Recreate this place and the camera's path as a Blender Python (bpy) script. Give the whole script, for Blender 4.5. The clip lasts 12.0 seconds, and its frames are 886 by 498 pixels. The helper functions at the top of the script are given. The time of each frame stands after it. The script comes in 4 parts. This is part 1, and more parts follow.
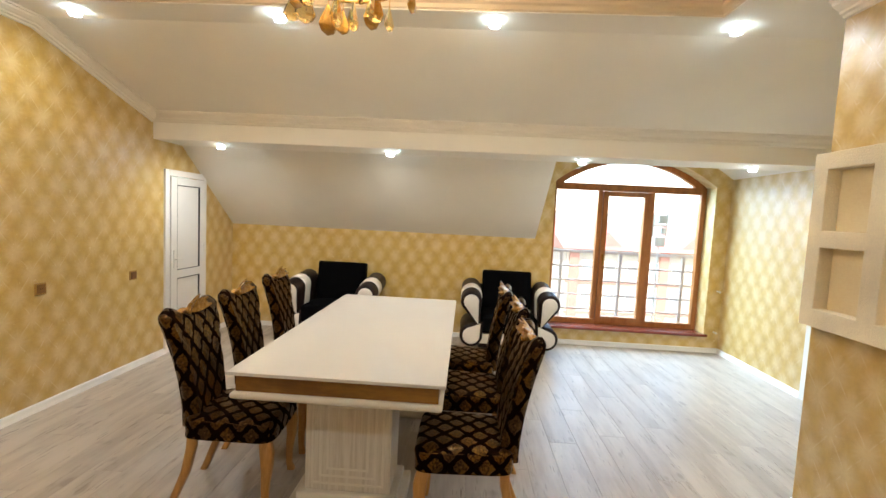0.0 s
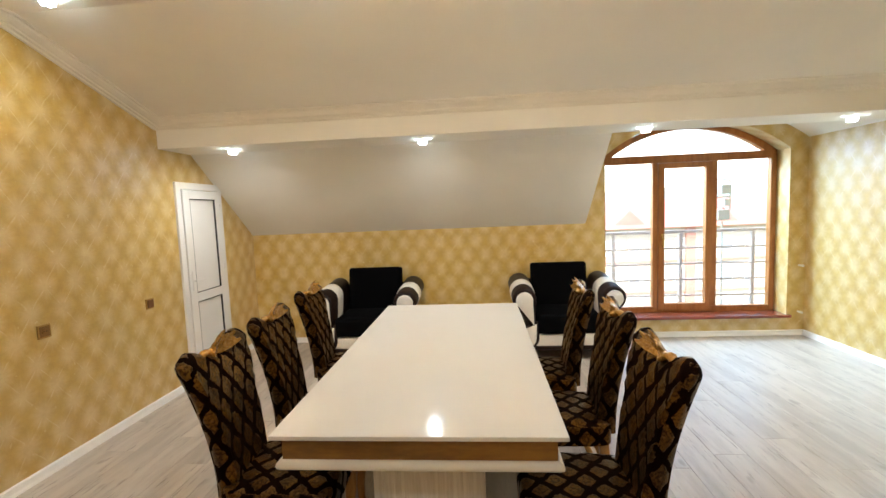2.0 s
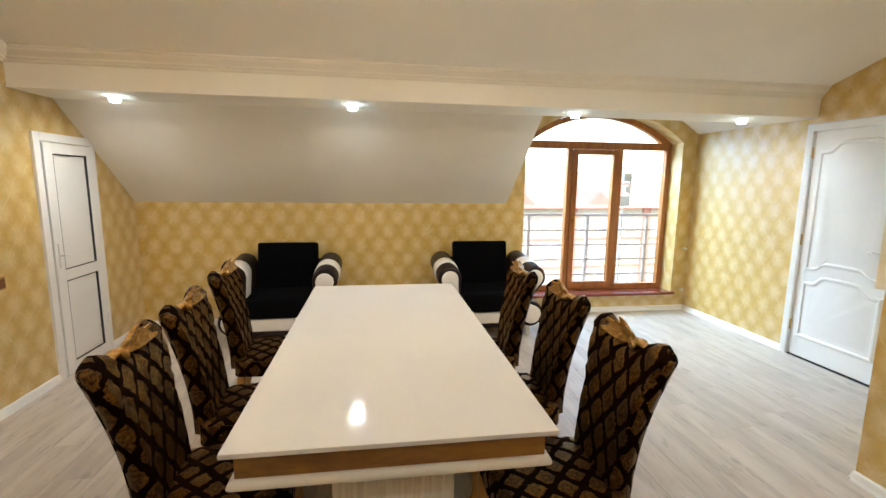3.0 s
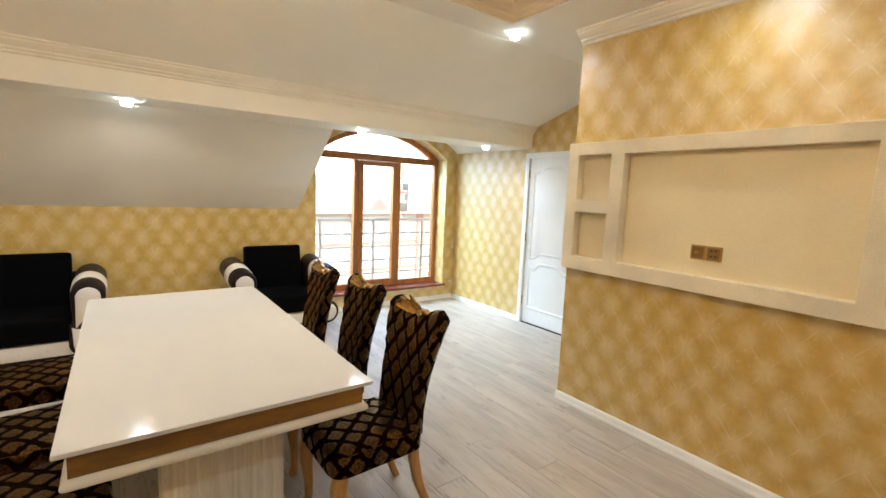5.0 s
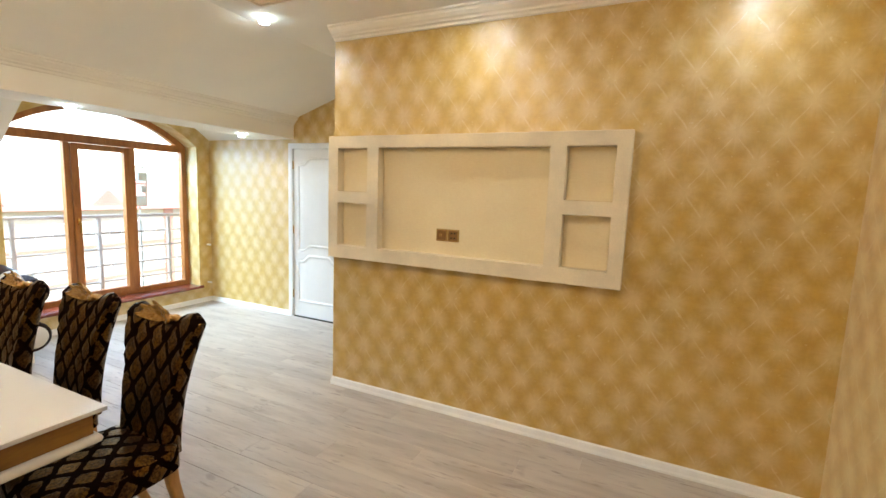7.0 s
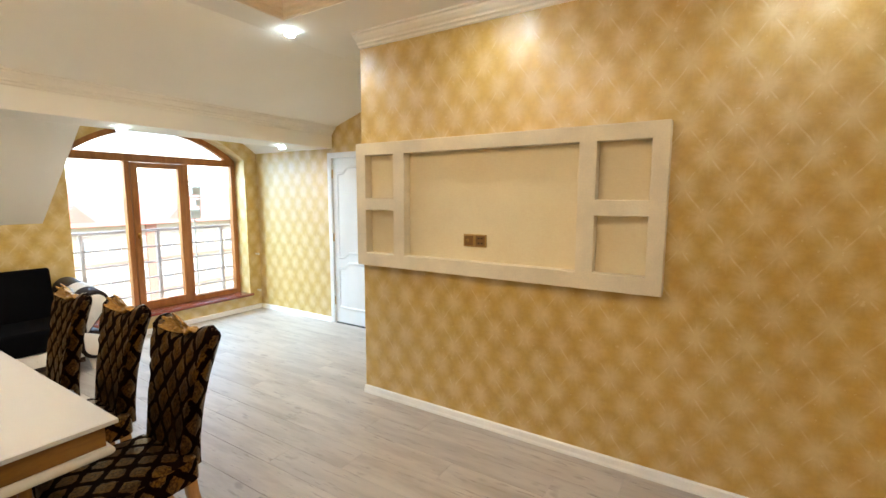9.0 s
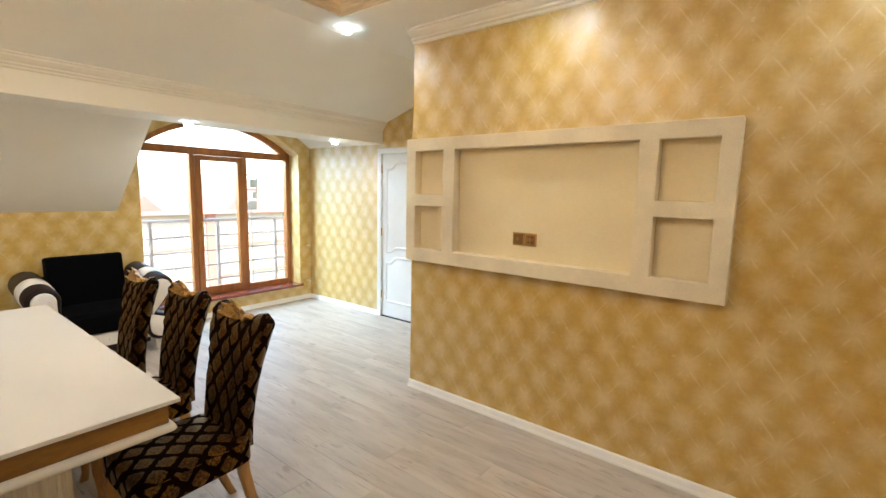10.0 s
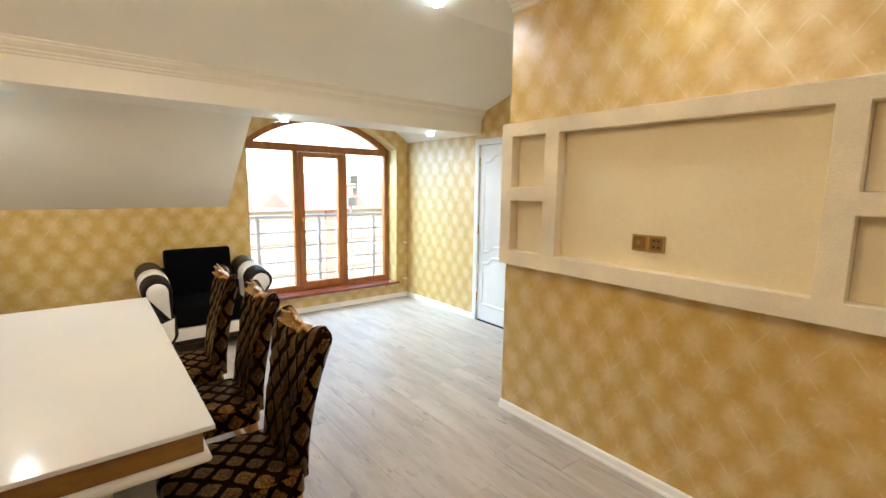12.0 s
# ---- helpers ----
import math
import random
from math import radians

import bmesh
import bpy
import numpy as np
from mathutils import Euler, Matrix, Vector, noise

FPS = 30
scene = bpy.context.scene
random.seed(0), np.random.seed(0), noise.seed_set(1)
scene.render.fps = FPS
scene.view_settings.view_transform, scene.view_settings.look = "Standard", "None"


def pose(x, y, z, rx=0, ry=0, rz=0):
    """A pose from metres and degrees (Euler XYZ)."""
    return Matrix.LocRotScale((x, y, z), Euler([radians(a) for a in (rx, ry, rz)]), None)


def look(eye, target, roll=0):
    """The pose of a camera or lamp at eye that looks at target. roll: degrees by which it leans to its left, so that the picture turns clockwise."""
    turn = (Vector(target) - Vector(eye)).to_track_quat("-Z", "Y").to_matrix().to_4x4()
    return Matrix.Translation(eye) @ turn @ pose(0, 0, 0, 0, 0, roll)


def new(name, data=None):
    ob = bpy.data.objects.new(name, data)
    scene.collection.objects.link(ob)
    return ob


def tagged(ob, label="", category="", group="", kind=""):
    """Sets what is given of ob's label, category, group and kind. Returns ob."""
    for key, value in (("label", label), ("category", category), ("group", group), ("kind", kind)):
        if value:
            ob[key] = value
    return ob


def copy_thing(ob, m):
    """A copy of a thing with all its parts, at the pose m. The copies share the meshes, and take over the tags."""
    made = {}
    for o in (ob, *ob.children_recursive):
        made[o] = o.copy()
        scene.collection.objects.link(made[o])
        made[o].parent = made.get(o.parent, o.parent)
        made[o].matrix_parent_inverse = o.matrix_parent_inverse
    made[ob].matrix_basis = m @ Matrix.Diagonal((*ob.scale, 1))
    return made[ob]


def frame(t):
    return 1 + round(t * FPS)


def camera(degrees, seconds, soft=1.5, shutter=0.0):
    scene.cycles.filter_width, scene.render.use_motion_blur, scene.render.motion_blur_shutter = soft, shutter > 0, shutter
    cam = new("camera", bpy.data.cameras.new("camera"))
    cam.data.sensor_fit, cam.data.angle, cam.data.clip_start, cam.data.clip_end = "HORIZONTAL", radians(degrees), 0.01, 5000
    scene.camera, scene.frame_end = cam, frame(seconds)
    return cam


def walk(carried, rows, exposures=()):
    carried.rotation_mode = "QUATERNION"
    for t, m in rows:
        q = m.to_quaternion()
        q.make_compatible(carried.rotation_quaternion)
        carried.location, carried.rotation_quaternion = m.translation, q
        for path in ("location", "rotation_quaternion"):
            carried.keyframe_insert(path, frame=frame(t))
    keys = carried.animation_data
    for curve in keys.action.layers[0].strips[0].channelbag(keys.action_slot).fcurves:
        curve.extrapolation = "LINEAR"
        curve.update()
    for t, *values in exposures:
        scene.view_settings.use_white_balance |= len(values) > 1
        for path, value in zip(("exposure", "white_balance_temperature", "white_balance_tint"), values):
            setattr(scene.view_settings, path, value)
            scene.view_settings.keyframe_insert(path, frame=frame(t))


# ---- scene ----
cam = camera(89.7, 12.0)
PATH = [
    (0, (0.085, 0.262, 1.55), (-0.012, 2.254, 1.4), 2.8),
    (0.5, (-0.089, 0.457, 1.552), (0.08, 2.439, 1.343), 0.4),
    (1, (-0.19, 0.558, 1.548), (-0.117, 2.541, 1.298), 1.1),
    (1.5, (-0.229, 0.674, 1.56), (-0.312, 2.663, 1.367), -0.4),
    (2, (-0.227, 0.786, 1.54), (-0.395, 2.771, 1.362), -2.3),
    (2.5, (-0.304, 0.861, 1.547), (-0.374, 2.846, 1.305), -0.4),
    (3, (-0.517, 0.958, 1.559), (-0.224, 2.914, 1.259), 0.7),
    (3.2, (-0.598, 0.991, 1.541), (-0.098, 2.901, 1.224), 1.5),
    (4.8, (-0.757, 0.617, 1.577), (0.303, 2.297, 1.351), 2.5),
    (5, (-0.778, 0.608, 1.576), (0.394, 2.21, 1.326), 2.4),
    (5.5, (-0.816, 0.579, 1.576), (0.617, 1.947, 1.309), 2.1),
    (6, (-0.829, 0.569, 1.577), (0.751, 1.767, 1.317), 1.4),
    (6.5, (-0.842, 0.537, 1.578), (0.848, 1.576, 1.326), 1.4),
    (7, (-0.804, 0.506, 1.579), (0.992, 1.35, 1.331), 2.2),
    (7.2, (-0.796, 0.5, 1.585), (1.029, 1.281, 1.342), 2.1),
    (9, (-0.621, 0.397, 1.588), (1.061, 1.453, 1.35), 0.1),
    (9.5, (-0.633, 0.417, 1.589), (1.044, 1.486, 1.382), 0.9),
    (10, (-0.619, 0.435, 1.586), (0.949, 1.65, 1.332), 1.3),
    (10.5, (-0.576, 0.453, 1.572), (0.911, 1.755, 1.267), 0.7),
    (11, (-0.491, 0.537, 1.574), (0.902, 1.952, 1.332), 2.3),
    (11.5, (-0.363, 0.645, 1.575), (1.018, 2.064, 1.291), 1.7),
    (12, (-0.233, 0.68, 1.564), (1.004, 2.227, 1.286), 0.8),
]
walk(cam, [(t, look(eye, target, roll)) for t, eye, target, roll in PATH], exposures=((0.0, 2.70), (2.0, 2.69), (3.0, 2.60), (4.8, 2.68), (6.0, 2.71), (12.0, 2.70)))

# ---- world, sun, large lights ----
world = bpy.data.worlds.new("sky")
scene.world = world
world.use_nodes = True
wn = world.node_tree.nodes
sky = wn.new("ShaderNodeTexSky")
sky.sky_type = "NISHITA"
sky.sun_disc = False
sky.sun_elevation, sky.sun_rotation = radians(48), radians(205)
world.node_tree.links.new(sky.outputs[0], wn["Background"].inputs[0])
wn["Background"].inputs[1].default_value = 0.15

sun_data = bpy.data.lights.new("sun", "SUN")
sun_data.energy, sun_data.angle, sun_data.color = 2.0, radians(0.6), (1.0, 0.95, 0.88)
sun = new("sun", sun_data)
sun.matrix_world = look((-10, -20, 30), (0, 0, 0))

# area lamp added as the bright sky above the view, falling through the window
sky_patch = bpy.data.lights.new("sky_patch", "AREA")
sky_patch.shape, sky_patch.size, sky_patch.size_y = "RECTANGLE", 5.0, 2.5
sky_patch.energy, sky_patch.color = 190.0, (0.52, 0.76, 1.0)
new("sky_patch", sky_patch).matrix_world = look((0.2, 8.7, 4.0), (2.8, 5.2, 1.1))

SPOT_WATTS = 3.9
FILL_WATTS = 11.0
SPOT_COLOUR = (0.93, 0.97, 1.0)


# ---- material helpers ----
def material(name):
    m = bpy.data.materials.new(name)
    m.use_nodes = True
    return m, m.node_tree.nodes, m.node_tree.links, m.node_tree.nodes["Principled BSDF"]


def calc(nt, op, a, b=0.0, c=0.0):
    n = nt.nodes.new("ShaderNodeMath")
    n.operation = op
    for i, v in enumerate((a, b, c)):
        if isinstance(v, (int, float)):
            n.inputs[i].default_value = v
        else:
            nt.links.new(v, n.inputs[i])
    return n.outputs[0]


def blend(nt, fac, a, b):
    n = nt.nodes.new("ShaderNodeMix")
    n.data_type = "RGBA"
    for sock, v in ((n.inputs[0], fac), (n.inputs[6], a), (n.inputs[7], b)):
        if isinstance(v, (int, float)):
            sock.default_value = v
        elif isinstance(v, tuple):
            sock.default_value = (*v, 1.0)
        else:
            nt.links.new(v, sock)
    return n.outputs[2]


def grain(nt, vector, scale, detail=4.0, rough=0.55):
    n = nt.nodes.new("ShaderNodeTexNoise")
    n.inputs["Scale"].default_value, n.inputs["Detail"].default_value, n.inputs["Roughness"].default_value = scale, detail, rough
    nt.links.new(vector, n.inputs["Vector"])
    return n.outputs["Fac"]


def stretch(nt, vector, scale, shift=None):
    n = nt.nodes.new("ShaderNodeMapping")
    n.inputs["Scale"].default_value = scale
    nt.links.new(vector, n.inputs["Vector"])
    if shift is not None:
        nt.links.new(shift, n.inputs["Location"])
    return n.outputs[0]


def ramp(nt, fac, low, high):
    n = nt.nodes.new("ShaderNodeMapRange")
    n.inputs["From Min"].default_value, n.inputs["From Max"].default_value = low, high
    n.interpolation_type = "SMOOTHSTEP"
    nt.links.new(fac, n.inputs["Value"])
    return n.outputs[0]


def relief(nt, bsdf, height, strength, distance=0.01):
    n = nt.nodes.new("ShaderNodeBump")
    n.inputs["Strength"].default_value, n.inputs["Distance"].default_value = strength, distance
    nt.links.new(height, n.inputs["Height"])
    nt.links.new(n.outputs[0], bsdf.inputs["Normal"])


def plain(name, colour, rough, metal=0.0, vary=0.08, scale=6.0, bump=0.0, fine=180.0, coat=0.0, sheen=0.0, spec=0.5):
    """Paint, plastic, leather or metal with a broad and a fine unevenness."""
    m, nodes, links, bsdf = material(name)
    nt = m.node_tree
    at = nodes.new("ShaderNodeTexCoord").outputs["Object"]
    broad, close = grain(nt, at, scale), grain(nt, at, fine, 3.0)
    dark = tuple(c * (1 - vary) for c in colour)
    light = tuple(min(1.0, c * (1 + vary)) for c in colour)
    tone = calc(nt, "ADD", calc(nt, "MULTIPLY", broad, 0.7), calc(nt, "MULTIPLY", close, 0.3))
    links.new(blend(nt, ramp(nt, tone, 0.3, 0.7), dark, light), bsdf.inputs["Base Color"])
    links.new(calc(nt, "ADD", calc(nt, "MULTIPLY", broad, 0.16), rough - 0.08), bsdf.inputs["Roughness"])
    bsdf.inputs["Metallic"].default_value = metal
    bsdf.inputs["Coat Weight"].default_value = coat
    bsdf.inputs["Sheen Weight"].default_value = sheen
    bsdf.inputs["Specular IOR Level"].default_value = spec
    if bump:
        relief(nt, bsdf, close, bump, 0.004)
    return m


def wallpaper_material():
    """Pearly ochre wallpaper: a diamond lattice of pale starbursts, 0.21 by 0.32 m, tied by bowed rays."""
    m, nodes, links, bsdf = material("ochre_wallpaper")
    nt = m.node_tree
    at = nodes.new("ShaderNodeTexCoord").outputs["Object"]
    sep = nodes.new("ShaderNodeSeparateXYZ")
    links.new(at, sep.inputs[0])
    wob = grain(nt, at, 9.0, 3.0)
    u = calc(nt, "ADD", calc(nt, "ADD", sep.outputs[0], sep.outputs[1]), calc(nt, "MULTIPLY", wob, 0.02))
    a = calc(nt, "DIVIDE", calc(nt, "SUBTRACT", u, 3.588), 0.2135)
    b = calc(nt, "DIVIDE", calc(nt, "SUBTRACT", sep.outputs[2], 0.84), 0.318)
    total, streaks = None, None
    for k in (0.5, 1.0):
        fa = calc(nt, "SUBTRACT", calc(nt, "FRACT", calc(nt, "ADD", a, k + 20)), 0.5)
        fb = calc(nt, "SUBTRACT", calc(nt, "FRACT", calc(nt, "ADD", b, k + 20)), 0.5)
        px, pz = calc(nt, "MULTIPLY", fa, 0.2135), calc(nt, "MULTIPLY", fb, 0.26)
        r = calc(nt, "SQRT", calc(nt, "ADD", calc(nt, "POWER", px, 2.0), calc(nt, "POWER", pz, 2.0)))
        safe = calc(nt, "ADD", r, 0.004)
        spoke = nodes.new("ShaderNodeCombineXYZ")
        links.new(calc(nt, "DIVIDE", px, safe), spoke.inputs[0])
        links.new(calc(nt, "DIVIDE", pz, safe), spoke.inputs[1])
        links.new(calc(nt, "MULTIPLY", calc(nt, "FLOOR", calc(nt, "ADD", a, k)), 1.7), spoke.inputs[2])
        hair = grain(nt, spoke.outputs[0], 5.0, 2.0)
        reach = calc(nt, "ADD", 0.082, calc(nt, "MULTIPLY", hair, 0.05))
        star = ramp(nt, calc(nt, "SUBTRACT", reach, r), 0.0, 0.10)
        bow = calc(nt, "MULTIPLY", calc(nt, "SINE", calc(nt, "MULTIPLY", calc(nt, "ADD", fa, fb), 6.283)), 0.016)
        d1 = calc(nt, "ABSOLUTE", calc(nt, "ADD", calc(nt, "SUBTRACT", fa, fb), bow))
        bow2 = calc(nt, "MULTIPLY", calc(nt, "SINE", calc(nt, "MULTIPLY", calc(nt, "SUBTRACT", fa, fb), 6.283)), 0.016)
        d2 = calc(nt, "ABSOLUTE", calc(nt, "ADD", calc(nt, "ADD", fa, fb), bow2))
        line = ramp(nt, calc(nt, "SUBTRACT", 0.034, calc(nt, "MINIMUM", d1, calc(nt, "ADD", d2, 0.006))), 0.0, 0.030)
        ray = calc(nt, "MULTIPLY", line, calc(nt, "MULTIPLY", ramp(nt, r, 0.012, 0.05), ramp(nt, calc(nt, "SUBTRACT", 0.105, r), 0.0, 0.03)))
        total = star if total is None else calc(nt, "MAXIMUM", total, star)
        streaks = ray if streaks is None else calc(nt, "MAXIMUM", streaks, ray)
    cloud = grain(nt, at, 14.0, 5.0, 0.65)
    fibre = grain(nt, stretch(nt, at, (1, 1, 0.25)), 160.0, 3.0)
    fleck = ramp(nt, grain(nt, at, 34.0, 1.0), 0.72, 0.76)
    # the printed rays' glints are painted pale into the colour, besides gloss and relief
    glint = calc(nt, "MULTIPLY", streaks, ramp(nt, grain(nt, at, 13.0, 2.0), 0.34, 0.60))
    pale = calc(nt, "ADD", calc(nt, "MULTIPLY", total, 0.60), calc(nt, "MULTIPLY", glint, 0.46))
    pale = calc(nt, "MULTIPLY", pale, calc(nt, "ADD", calc(nt, "MULTIPLY", cloud, 1.1), 0.35))
    pale = calc(nt, "MINIMUM", calc(nt, "ADD", pale, calc(nt, "MULTIPLY", fleck, 0.3)), 1.0)
    broad = grain(nt, at, 1.3, 2.0)
    ground = blend(nt, ramp(nt, cloud, 0.3, 0.7), (0.52, 0.285, 0.016), (0.62, 0.375, 0.040))
    ground = blend(nt, calc(nt, "MULTIPLY", ramp(nt, broad, 0.35, 0.7), 0.25), ground, (0.64, 0.43, 0.13))
    colour = blend(nt, pale, ground, (0.81, 0.67, 0.37))
    colour = blend(nt, calc(nt, "MULTIPLY", fibre, 0.10), colour, (0.40, 0.25, 0.09))
    links.new(colour, bsdf.inputs["Base Color"])
    links.new(calc(nt, "SUBTRACT", 0.46, calc(nt, "ADD", calc(nt, "MULTIPLY", pale, 0.12), calc(nt, "MULTIPLY", glint, 0.12))), bsdf.inputs["Roughness"])
    bsdf.inputs["Coat Weight"].default_value = 0.7
    bsdf.inputs["Coat IOR"].default_value = 2.0
    bsdf.inputs["Coat Roughness"].default_value = 0.42
    bsdf.inputs["Sheen Weight"].default_value = 0.3
    bsdf.inputs["Sheen Roughness"].default_value = 0.50
    relief(nt, bsdf, calc(nt, "ADD", calc(nt, "MULTIPLY", fibre, 0.6), calc(nt, "MULTIPLY", glint, 0.7)), 0.12, 0.003)
    return m


def linen_material(name, dark, light):
    """Cream wall covering with a fine horizontal weave."""
    m, nodes, links, bsdf = material(name)
    nt = m.node_tree
    at = nodes.new("ShaderNodeTexCoord").outputs["Object"]
    weave = grain(nt, stretch(nt, at, (1, 0.12, 1)), 190.0, 3.0)
    broad = grain(nt, at, 3.0, 3.0)
    speck = grain(nt, at, 70.0, 4.0, 0.7)
    tone = calc(nt, "ADD", calc(nt, "MULTIPLY", weave, 0.3), calc(nt, "ADD", calc(nt, "MULTIPLY", broad, 0.35), calc(nt, "MULTIPLY", speck, 0.35)))
    links.new(blend(nt, ramp(nt, tone, 0.3, 0.7), dark, light), bsdf.inputs["Base Color"])
    bsdf.inputs["Roughness"].default_value = 0.7
    relief(nt, bsdf, calc(nt, "ADD", calc(nt, "MULTIPLY", weave, 0.5), speck), 0.30, 0.003)
    return m


def plank_material():
    """Pale grey-washed oak laminate; every plank takes its own cut of the grain."""
    m, nodes, links, bsdf = material("greywashed_oak_laminate")
    nt = m.node_tree
    at = nodes.new("ShaderNodeTexCoord").outputs["Object"]
    info = nodes.new("ShaderNodeObjectInfo").outputs["Random"]
    move = nodes.new("ShaderNodeCombineXYZ")
    links.new(calc(nt, "MULTIPLY", info, 37.0), move.inputs[0])
    links.new(calc(nt, "MULTIPLY", info, 91.0), move.inputs[1])
    wide = grain(nt, stretch(nt, at, (7, 1.1, 1), move.outputs[0]), 1.0, 4.0, 0.6)
    vein = grain(nt, stretch(nt, at, (34, 4.2, 1), move.outputs[0]), 1.0, 6.0, 0.65)
    fine = grain(nt, stretch(nt, at, (260, 9, 1), move.outputs[0]), 1.0, 3.0)
    crack = grain(nt, stretch(nt, at, (26, 2.0, 1), move.outputs[0]), 1.0, 3.0, 0.75)
    knot = grain(nt, stretch(nt, at, (9, 4.5, 1), move.outputs[0]), 1.0, 1.0)
    colour = blend(nt, ramp(nt, wide, 0.35, 0.68), (0.55, 0.48, 0.405), (0.38, 0.315, 0.255))
    colour = blend(nt, calc(nt, "MULTIPLY", ramp(nt, vein, 0.56, 0.68), 0.65), colour, (0.21, 0.165, 0.13))
    colour = blend(nt, calc(nt, "MULTIPLY", ramp(nt, crack, 0.645, 0.69), 0.70), colour, (0.11, 0.080, 0.060))
    colour = blend(nt, calc(nt, "MULTIPLY", ramp(nt, knot, 0.66, 0.76), 0.6), colour, (0.20, 0.15, 0.115))
    colour = blend(nt, calc(nt, "MULTIPLY", fine, 0.14), colour, (0.66, 0.60, 0.54))
    colour = blend(nt, calc(nt, "MULTIPLY", info, 0.30), colour, (0.36, 0.325, 0.29))
    links.new(colour, bsdf.inputs["Base Color"])
    links.new(calc(nt, "ADD", calc(nt, "MULTIPLY", vein, 0.2), 0.26), bsdf.inputs["Roughness"])
    relief(nt, bsdf, calc(nt, "SUBTRACT", calc(nt, "ADD", vein, calc(nt, "MULTIPLY", fine, 0.4)), calc(nt, "MULTIPLY", ramp(nt, crack, 0.645, 0.69), 0.8)), 0.14, 0.002)
    return m


def wood_material(name, dark, light, rough, axis_scale, coat=0.0):
    m, nodes, links, bsdf = material(name)
    nt = m.node_tree
    at = nodes.new("ShaderNodeTexCoord").outputs["Object"]
    wide = grain(nt, stretch(nt, at, axis_scale), 1.0, 5.0, 0.6)
    fine = grain(nt, stretch(nt, at, tuple(s * 7 for s in axis_scale)), 1.0, 4.0, 0.6)
    tone = calc(nt, "ADD", calc(nt, "MULTIPLY", wide, 0.7), calc(nt, "MULTIPLY", fine, 0.3))
    links.new(blend(nt, ramp(nt, tone, 0.32, 0.68), dark, light), bsdf.inputs["Base Color"])
    links.new(calc(nt, "ADD", calc(nt, "MULTIPLY", fine, 0.15), rough - 0.07), bsdf.inputs["Roughness"])
    bsdf.inputs["Coat Weight"].default_value = coat
    relief(nt, bsdf, fine, 0.08, 0.002)
    return m


def brocade_material(name, along, cell_u, cell_v, ogee):
    """Near-black brown brocade with a diamond lattice of scalloped gold medallions, wrapped round the edges."""
    m, nodes, links, bsdf = material(name)
    nt = m.node_tree
    coord = nodes.new("ShaderNodeTexCoord")
    at = coord.outputs["Object"]
    sep, facing = nodes.new("ShaderNodeSeparateXYZ"), nodes.new("ShaderNodeSeparateXYZ")
    links.new(at, sep.inputs[0])
    links.new(coord.outputs["Normal"], facing.inputs[0])
    x, y, z = sep.outputs
    # on the flanks the cloth turns the corner: depth runs on from the width, height from the depth
    flank = calc(nt, "GREATER_THAN", calc(nt, "ABSOLUTE", facing.outputs[0]), 0.72)
    if along == 1:
        wide = calc(nt, "ADD", calc(nt, "MULTIPLY", x, calc(nt, "SUBTRACT", 1.0, flank)), calc(nt, "MULTIPLY", calc(nt, "ADD", y, 0.03), flank))
        upright = calc(nt, "LESS_THAN", calc(nt, "ABSOLUTE", facing.outputs[2]), 0.6)
        deep = calc(nt, "ADD", calc(nt, "MULTIPLY", y, calc(nt, "SUBTRACT", 1.0, upright)), calc(nt, "MULTIPLY", z, upright))
    else:
        wide = calc(nt, "ADD", calc(nt, "MULTIPLY", x, calc(nt, "SUBTRACT", 1.0, flank)), calc(nt, "MULTIPLY", y, flank))
        deep = z
    wob, wob2 = grain(nt, at, 22.0, 3.0, 0.6), grain(nt, stretch(nt, at, (1, 1.3, 0.9)), 27.0, 3.0, 0.6)
    u = calc(nt, "ADD", calc(nt, "DIVIDE", wide, cell_u), calc(nt, "MULTIPLY", wob, 0.22))
    v = calc(nt, "ADD", calc(nt, "DIVIDE", deep, cell_v), calc(nt, "MULTIPLY", wob2, 0.22))
    best, heart = None, None
    for k in (0.5, 1.0):
        fu = calc(nt, "ABSOLUTE", calc(nt, "SUBTRACT", calc(nt, "FRACT", calc(nt, "ADD", u, k + 20)), 0.5))
        fv = calc(nt, "ABSOLUTE", calc(nt, "SUBTRACT", calc(nt, "FRACT", calc(nt, "ADD", v, k + 20)), 0.5))
        swell = calc(nt, "MULTIPLY", calc(nt, "SINE", calc(nt, "MULTIPLY", fv, 6.283)), ogee)
        d = calc(nt, "SUBTRACT", calc(nt, "ADD", fu, fv), swell)
        core = calc(nt, "SQRT", calc(nt, "ADD", calc(nt, "POWER", fu, 2.0), calc(nt, "POWER", fv, 2.0)))
        d = calc(nt, "ADD", calc(nt, "MULTIPLY", d, 0.78), calc(nt, "MULTIPLY", core, 0.28))
        best = d if best is None else calc(nt, "MINIMUM", best, d)
        heart = core if heart is None else calc(nt, "MINIMUM", heart, core)
    scallop = calc(nt, "MULTIPLY", grain(nt, at, 85.0, 2.0), 0.07)
    medallion = ramp(nt, calc(nt, "SUBTRACT", 0.398, calc(nt, "ADD", best, scallop)), 0.0, 0.03)
    eye = ramp(nt, calc(nt, "SUBTRACT", 0.06, calc(nt, "ABSOLUTE", calc(nt, "SUBTRACT", heart, 0.11))), 0.025, 0.05)
    pip = ramp(nt, calc(nt, "SUBTRACT", 0.045, heart), 0.0, 0.02)
    mottled = grain(nt, at, 95.0, 3.0, 0.65)
    broad = grain(nt, at, 7.0, 3.0)
    thread = grain(nt, at, 420.0, 2.0)
